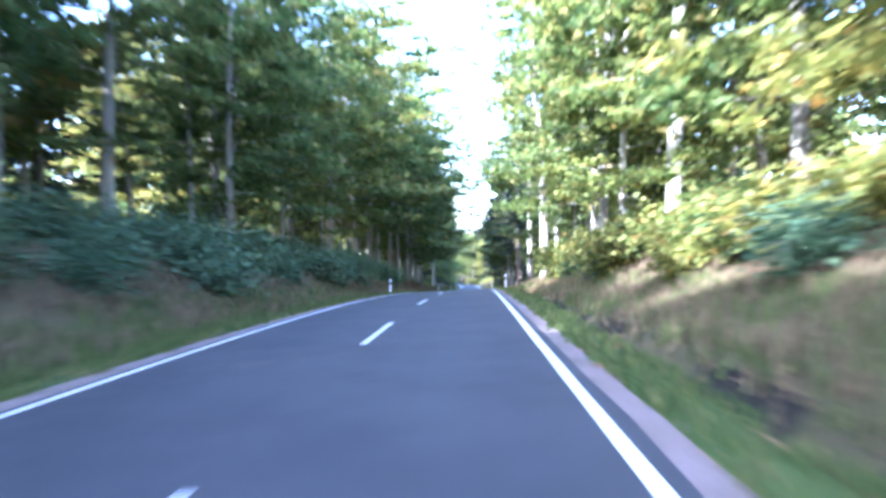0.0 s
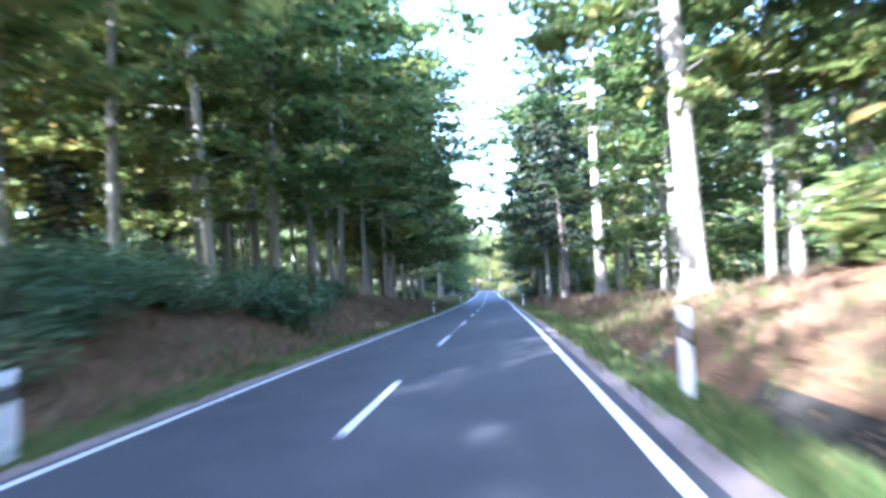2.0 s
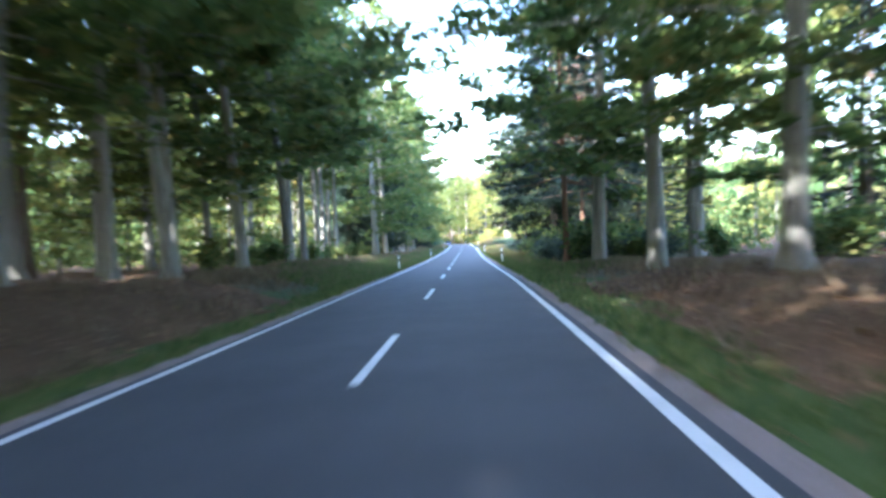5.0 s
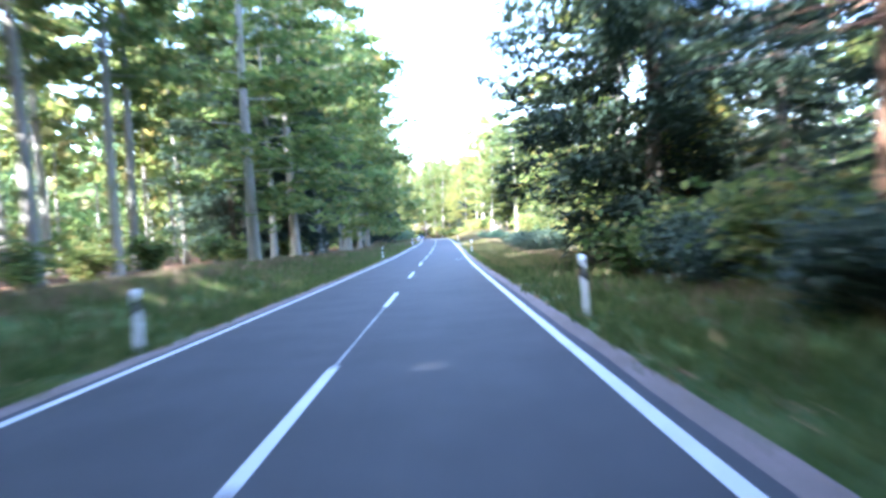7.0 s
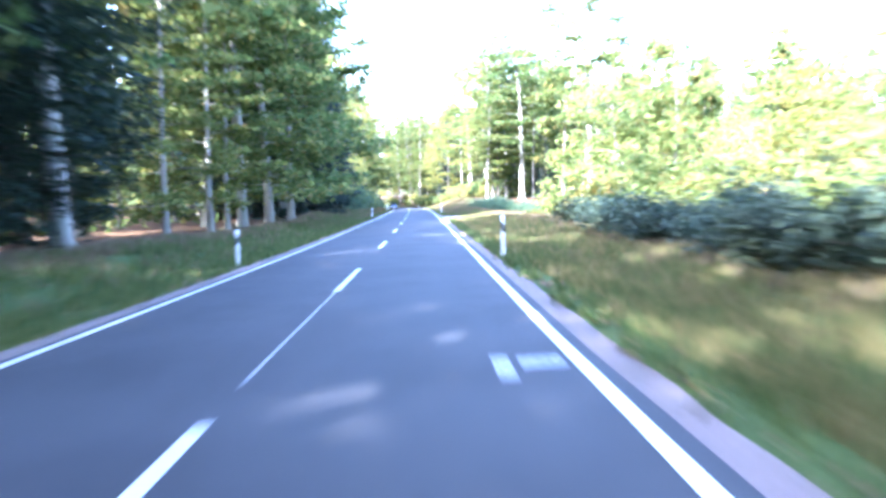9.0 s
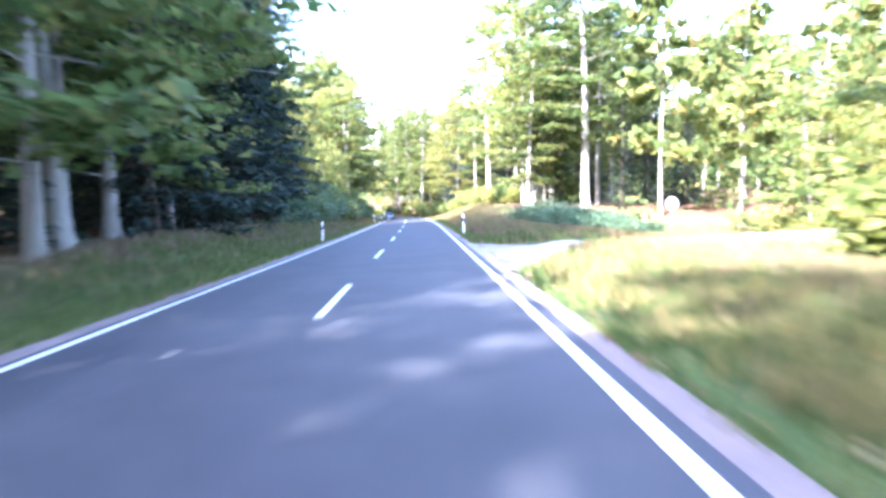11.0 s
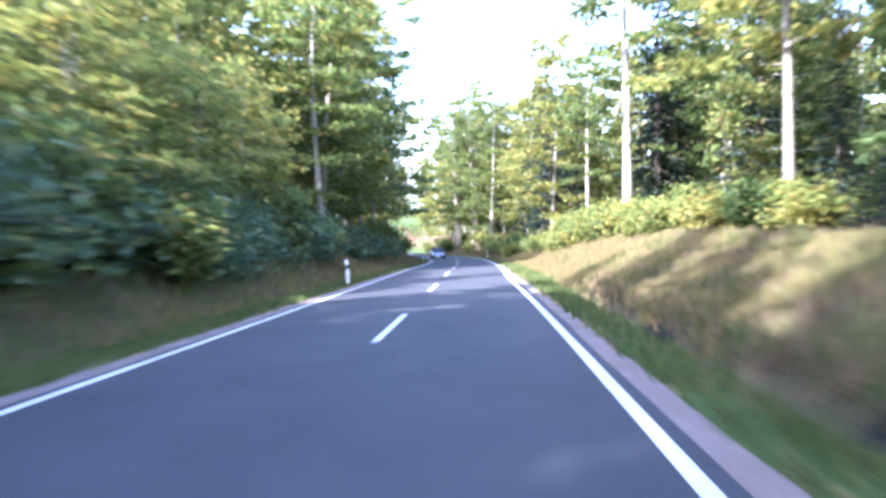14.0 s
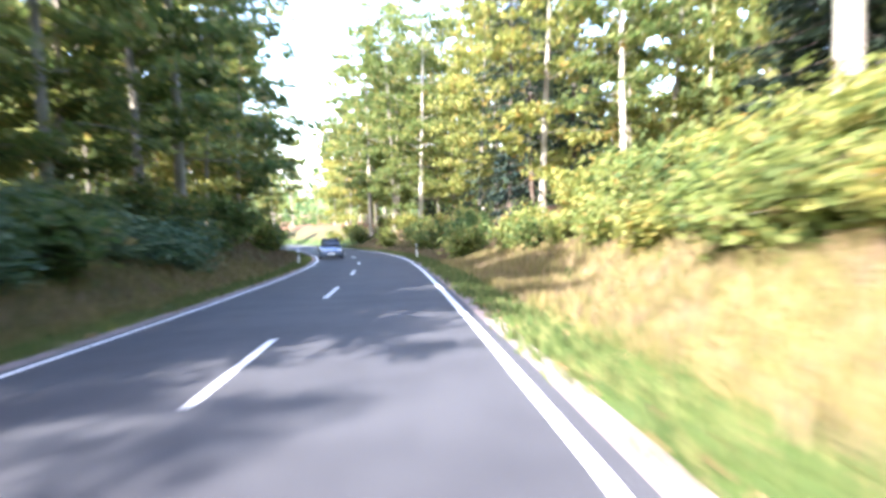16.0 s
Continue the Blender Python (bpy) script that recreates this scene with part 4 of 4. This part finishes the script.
def undergrowth():
    cover(["bramble"], -14, 64, -9.4, -6.0, 74, 0.8, 1.25)
    cover(["bramble"], 60, 76, -9.6, -7.4, 8, 0.6, 0.9)
    cover(["goldbush", "goldbush", "bush", "bramble"], -8, 43, 6.6, 10.5, 46, 0.75, 1.2)
    cover(["goldbush"], 25, 37, 6.5, 8.6, 12, 0.8, 1.1)
    cover(["bush"], 50, 130, 9.0, 16.0, 18, 0.6, 1.1)
    cover(["bush"], 120, 190, -12, -9.0, 18, 0.6, 1.0)
    # dark-leaved bushes: the shade below the firs is put into the leaf colour
    cover(["darkbush", "darkbush", "bush"], 126, 153, 8.6, 11.5, 14, 1.0, 1.4)
    cover(["goldbush", "bush", "young"], 155, 172, 8.6, 11.8, 14, 0.7, 1.0)
    cover(["darkbush"], 175, 197, 7.0, 8.6, 14, 0.8, 1.15)
    # nearer the road, dark leaves again stand in for shade
    cover(["darkbush", "darkbush", "bush"], 126, 151, 6.6, 9.5, 22, 0.9, 1.4)
    cover(["bramble"], 249, 262, 10.0, 15.5, 14, 0.7, 1.0)
    cover(["goldbush", "young"], 244, 258, 20.8, 30.0, 16, 0.8, 1.2)
    cover(["goldbush"], 165, 226, 10.0, 17.0, 26, 0.9, 1.4)
    cover(["bramble"], 248, 264, 7.4, 12.0, 19, 0.8, 1.2)
    cover(["goldbush", "goldbush", "bush"], 290, 345, 8.5, 12.5, 60, 0.75, 1.1)
    cover(["goldbush", "bush", "goldbush"], 322, 345, 6.6, 8.3, 14, 0.6, 0.9)
    cover(["goldbush", "bush", "goldbush"], 309, 323, 7.0, 8.8, 14, 0.6, 0.9)
    cover(["bush", "goldbush"], 345, 420, 5.6, 9.5, 32, 0.8, 1.3)
    cover(["bramble", "bramble", "bush"], 250, 345, -9.8, -6.0, 96, 0.8, 1.25)
    cover(["bramble", "bramble", "bush"], 261, 302, -9.0, -6.3, 34, 1.1, 1.5, 1.25)
    cover(["goldbush", "bramble"], 292, 310, -7.6, -6.2, 9, 0.7, 1.0)
    cover(["bush"], 345, 430, -9.5, -5.8, 32, 0.9, 1.4)


undergrowth()


def understory():
    """Saplings and ferns on the forest floor between the trunks, joined."""
    rng = np.random.default_rng(31)
    spots = []
    for s0, s1, lat0, lat1, hubs, high in ((-40, 262, -46, -12, 300, 2.6), (-40, 80, 12, 44, 110, 2.2), (80, 165, 12, 44, 80, 2.4), (256, 460, 14, 46, 170, 2.4), (262, 460, -46, -13, 170, 2.6)):
        for _ in range(hubs):
            s, lat = rng.uniform(s0, s1), rng.uniform(lat0, lat1)
            if 60 < s < 130 and -26 < lat < 26:
                continue
            v = place(s, lat)
            top = high * rng.uniform(0.4, 1.6)
            wide = rng.uniform(0.5, 1.2)
            p = rng.normal(0, 1, (70, 3)) * (wide, wide, 0.1)
            p[:, 2] += top * rng.uniform(0.05, 1, 70)
            spots.append(p + (v.x, v.y, v.z))
    spots = np.concatenate(spots)
    up = rng.normal(0, 0.8, (len(spots), 3)) + (0, 0, 0.6)
    tagged(new("understory", leaf_mesh("understory", spots, up, 0.48, 0.36, BEECH_LEAF, rng, None, True)), "green saplings and ferns on the forest floor", "undergrowth", kind="stuff")


understory()

# ---- grass ----


def grass(name, s0, s1, ranges, count, length, material, label, seed):
    rng = np.random.default_rng(seed)
    centres, ups = [], []
    while len(centres) < count:
        s = rng.uniform(s0, s1)
        lat0, lat1 = ranges[rng.integers(0, len(ranges))]
        lat = rng.uniform(lat0, lat1)
        if noise.noise(Vector((lat * 0.9, s * 0.5, seed))) < rng.uniform(-0.6, 0.3) or track_side(s, lat) > 0.3 or (28 < s < 112 and abs(lat) > 4.1 and rng.uniform() < 0.8) or (4.05 < lat < 4.8 and rng.uniform() < 0.9 * ditch_at(s)) or (name == "dry_grass" and 108 < s < 238 and abs(lat) < 6.4 and rng.uniform() < 0.85):
            continue
        v = place(s, lat)
        for _ in range(3):
            centres.append((v.x + rng.normal(0, 0.07), v.y + rng.normal(0, 0.07), v.z + length * 0.35))
            ups.append((rng.normal(0, 0.4), rng.normal(0, 0.4), 1.0))
    centres, ups = np.array(centres), np.array(ups)
    flat = np.stack([rng.normal(0, 1, len(centres)), rng.normal(0, 1, len(centres)), np.zeros(len(centres))], 1)
    data = leaf_mesh(name, centres, flat, length, 0.045, material, rng, ups, True)
    tagged(new(name, data), label, "grass", kind="stuff")


grass("verge_grass", -14, 400, [(-4.5, -3.18), (3.14, 4.7)], 90000, 0.20, GRASS, "short green grass along the edge of the road", 3)
grass("verge_grass", 118, 243, [(-7.8, -4.0), (4.0, 8.2)], 70000, 0.30, GRASS, "longer green grass on the wide verge", 4)
grass("verge_grass", 268, 400, [(-5.2, -3.4), (3.4, 5.4)], 16000, 0.24, GRASS, "green grass at the foot of the banks", 8)
grass("verge_grass", 214, 262, [(8.0, 24.0)], 30000, 0.34, YELLOW_GRASS, "yellow-green meadow grass beside the gravel track", 12)
grass("dry_grass", -14, 400, [(-8.2, -4.2), (4.3, 9.0)], 150000, 0.38, DRY_GRASS, "pale dry grass on the road banks", 5)
grass("bank_grass", -14, 60, [(-6.0, -4.0), (4.2, 7.0)], 16000, 0.32, GRASS, "patches of green grass on the banks", 14)
# yellow blades mixed in: sunlight on this verge is put into the colour
grass("verge_grass", 158, 228, [(3.6, 8.0)], 26000, 0.30, YELLOW_GRASS, "yellow-green grass on the verge, coloured as if sunlit", 17)
grass("bank_grass", 240, 294, [(4.9, 8.8), (-7.6, -4.4)], 40000, 0.34, GRASS, "patches of long green grass on the banks", 16)
grass("dry_grass", 240, 290, [(4.8, 7.6)], 9000, 0.32, DRY_GRASS, "brown dry grass on the bank above the ditch", 18)
grass("bank_grass", 276, 345, [(-7.0, -4.0), (4.2, 8.6), (4.2, 8.6)], 52000, 0.40, YELLOW_GRASS, "long yellow-green grass on the sunny bank", 15)

# ---- delineator posts ----


def delineator(right):
    """A white road edge post with slanted top, black band and reflector."""
    post = tagged(new("delineator_post"), "white plastic road edge post with a black band", "road post", "delineator posts along the road")
    bm = bmesh.new()
    outline = [(-0.06, -0.035), (0.0, -0.055), (0.06, -0.035), (0.055, 0.05), (0.0, 0.065), (-0.055, 0.05)]
    rings = [(0.0, 1.0, 0), (0.70, 0.93, 0), (0.97, 0.90, 1)]
    loops = []
    for z, k, top in rings:
        loops.append([bm.verts.new((x * k, y * k, z + (0.05 * (y / 0.065) if top else 0))) for x, y in outline])
    for a, b in zip(loops, loops[1:]):
        for j in range(6):
            bm.faces.new((a[j], a[(j + 1) % 6], b[(j + 1) % 6], b[j]))
    bm.faces.new(loops[-1])
    bm.faces.new(list(reversed(loops[0])))
    part("body", bm, POST_WHITE, post)
    bm = bmesh.new()
    low = [bm.verts.new((x * 0.97, y * 0.97, 0.64 + (-0.05 if right else 0.05) * x / 0.06)) for x, y in outline]
    high = [bm.verts.new((x * 0.96, y * 0.96, 0.82 + (-0.05 if right else 0.05) * x / 0.06)) for x, y in outline]
    for j in range(6):
        bm.faces.new((low[j], low[(j + 1) % 6], high[(j + 1) % 6], high[j]))
    part("black_band", bm, POST_BLACK, post, "slanting black band")
    part("reflector", box_bm(0.045, 0.012, 0.12, (0, -0.052, 0.735), 0.004), REFLECTOR, post, "small grey reflector")
    return post


def posts():
    left = ((36.4, -3.72), (89.0, -3.55), (139.5, -3.46), (188.3, -3.62), (243.3, -3.46), (294.3, -3.50), (354.0, -3.75))
    right = ((36.8, 3.58), (87.0, 3.44), (139.8, 3.50), (186.0, 3.36), (243.6, 3.42), (354.0, 3.7))
    for row in (left, right):
        proto = None
        for s, lat in row:
            v = place(s, lat, -0.03)
            m = pose(v.x, v.y, v.z, pick.uniform(-2, 2), pick.uniform(-3, 3), pick.uniform(-6, 6))
            if proto is None:
                proto = delineator(row is right)
                proto.matrix_basis = m
            else:
                copy_thing(proto, m)


posts()

# ---- fallen leaves ----


def fallen_leaves():
    rng = np.random.default_rng(77)
    centres = []
    for _ in range(26000):
        side = -1 if rng.random() < 0.5 else 1
        s, lat = rng.uniform(-14, 380), side * (3.1 + 8.5 * rng.random() ** 1.3)
        v = place(s, lat, 0.03) if abs(lat) > 3.25 else on_road(s, lat, 0.012)
        centres.append(tuple(v))
    for _ in range(12000):
        s, lat = rng.uniform(28, 112), (-1 if rng.random() < 0.5 else 1) * rng.uniform(3.9, 9.0)
        centres.append(tuple(place(s, lat, 0.03)))
    centres = np.array(centres)
    up = np.stack([rng.normal(0, 0.35, len(centres)), rng.normal(0, 0.35, len(centres)), np.ones(len(centres))], 1)
    tagged(new("fallen_leaves", leaf_mesh("fallen_leaves", centres, up, 0.11, 0.07, LEAF_BROWN, rng)), "scattered brown fallen leaves along the road", "leaves", kind="stuff")


fallen_leaves()

# ---- track sign ----


def track_sign():
    v = place(257.0, 18.1)
    high = -13.49 - v.z
    sign = tagged(new("traffic_sign"), "round white metal sign on a grey post", "road sign")
    sign.matrix_basis = pose(v.x, v.y, v.z, 0, 0, 12)
    bm = bmesh.new()
    bmesh.ops.create_cone(bm, cap_ends=True, segments=12, radius1=0.035, radius2=0.035, depth=high + 0.45, matrix=Matrix.Translation((0, 0, high / 2 + 0.1)))
    part("post", bm, ZINC, sign)
    face = Matrix.Translation((0, -0.05, high)) @ Matrix.Rotation(radians(90), 4, "X")
    bm = bmesh.new()
    bmesh.ops.create_cone(bm, cap_ends=True, segments=40, radius1=0.45, radius2=0.45, depth=0.02, matrix=face)
    part("rim", bm, ZINC, sign, "folded grey metal rim")
    bm = bmesh.new()
    bmesh.ops.create_cone(bm, cap_ends=True, segments=40, radius1=0.42, radius2=0.42, depth=0.012, matrix=Matrix.Translation((0, -0.014, 0)) @ face)
    part("plate", bm, SIGN_WHITE, sign, "plain white face")


track_sign()

# ---- car on the opposite lane ----


def loft(sections, caps=True):
    """A bmesh through rings of equal length."""
    bm = bmesh.new()
    rows = [[bm.verts.new(p) for p in ring] for ring in sections]
    n = len(rows[0])
    for a, b in zip(rows, rows[1:]):
        for j in range(n):
            bm.faces.new((a[j], a[(j + 1) % n], b[(j + 1) % n], b[j]))
    if caps:
        bm.faces.new(list(reversed(rows[0])))
        bm.faces.new(rows[-1])
    bmesh.ops.recalc_face_normals(bm, faces=bm.faces[:])
    for f in bm.faces:
        f.smooth = True
    return bm


def ring(y, half, low, high, tuck=0.06):
    """A rounded cross-section of a car body at y, from low to high."""
    mid = (low + high) / 2
    return [(-half + tuck, y, low), (half - tuck, y, low), (half, y, low + 0.12), (half, y, mid + 0.05), (half - 0.03, y, high - 0.06), (half - 0.12, y, high), (-half + 0.12, y, high), (-half + 0.03, y, high - 0.06), (-half, y, mid + 0.05), (-half, y, low + 0.12)]


def car(s, lat):
    v = on_road(s, lat)
    slope = math.degrees(math.atan((road_z(s + 2) - road_z(s - 2)) / 4))
    turn = math.degrees(math.atan(-(road_x(s + 2) - road_x(s - 2)) / 4))
    thing = tagged(new("car"), "silver-blue compact car driving in the opposite lane", "car")
    thing.matrix_basis = pose(v.x, v.y, v.z, slope, 0, turn)
    body = part("body", loft([ring(-2.05, 0.62, 0.30, 0.60), ring(-1.98, 0.78, 0.22, 0.70), ring(-1.7, 0.85, 0.18, 0.78), ring(-1.0, 0.88, 0.18, 0.90), ring(0.0, 0.88, 0.18, 0.94),
                              ring(1.3, 0.88, 0.18, 0.95), ring(1.85, 0.84, 0.24, 0.92), ring(2.0, 0.72, 0.32, 0.86)]), CAR_PAINT, thing)
    part("cabin_glass", loft([ring(-1.0, 0.76, 0.88, 0.92, 0.02), ring(-0.25, 0.68, 0.88, 1.40, 0.0), ring(0.9, 0.66, 0.88, 1.42, 0.0), ring(1.75, 0.72, 0.88, 0.98, 0.02)]), CAR_GLASS, thing, "dark windscreen and windows")
    part("roof", loft([ring(-0.32, 0.62, 1.37, 1.44, 0.02), ring(0.3, 0.64, 1.39, 1.48, 0.02), ring(0.95, 0.62, 1.38, 1.45, 0.02)]), CAR_PAINT, thing)
    for x in (-1, 1):
        part("headlamp", box_bm(0.34, 0.10, 0.15, (x * 0.58, -1.98, 0.62), 0.03), CAR_LAMP, thing, "clear headlamp")
        part("mirror", box_bm(0.18, 0.09, 0.13, (x * 0.98, -0.72, 0.98), 0.03), CAR_PAINT, thing)
    part("grille", box_bm(0.62, 0.06, 0.10, (0, -2.045, 0.56), 0.02), RUBBER, thing, "dark radiator grille")
    part("bumper", box_bm(1.45, 0.12, 0.16, (0, -2.03, 0.36), 0.04), CAR_PAINT, thing)
    part("number_plate", box_bm(0.52, 0.015, 0.11, (0, -2.098, 0.38), 0.004), SIGN_WHITE, thing, "white number plate")
    for x in (-0.78, 0.78):
        for y in (-1.30, 1.25):
            hub = Matrix.Translation((x, y, 0.31)) @ Matrix.Rotation(radians(90), 4, "Y")
            bm = bmesh.new()
            bmesh.ops.create_cone(bm, cap_ends=True, segments=24, radius1=0.31, radius2=0.31, depth=0.20, matrix=hub)
            bmesh.ops.bevel(bm, geom=bm.edges[:], offset=0.02, segments=2, affect="EDGES")
            tyre = part("tyre", bm, RUBBER, thing)
            bm = bmesh.new()
            bmesh.ops.create_cone(bm, cap_ends=True, segments=20, radius1=0.20, radius2=0.20, depth=0.22, matrix=hub)
            part("rim", bm, ALLOY, tyre, "grey alloy rim")


car(362.5, -1.7)

# ---- stump at the roadside ----


def stump():
    rng = np.random.default_rng(5)
    thing = tagged(new("tree_stump"), "weathered brown tree stump with a fallen branch", "stump")
    v = place(94.0, 5.0, -0.05)
    thing.matrix_basis = pose(v.x, v.y, v.z, 4, -3, 30)
    points = [Vector((0, 0, z)) for z in (0.0, 0.12, 0.3, 0.52)]
    verts, faces = tube(points, [0.42, 0.30, 0.25, 0.24], 12, lambda k, j: 0.18 * math.exp(-k) * math.sin(j * 2.1) + 0.05 * math.sin(j * 1.3 + k))
    under(mesh_object("trunk", verts, faces, PINE_BARK), thing)
    line = [Vector((0.2, -0.5, 0.06)), Vector((-0.5, -0.7, 0.12)), Vector((-1.2, -0.65, 0.1)), Vector((-1.7, -0.4, 0.06))]
    under(mesh_object("branch", *tube(line, [0.09, 0.08, 0.06, 0.03], 8), PINE_BARK), thing, "broken branch lying on the ground")


stump()
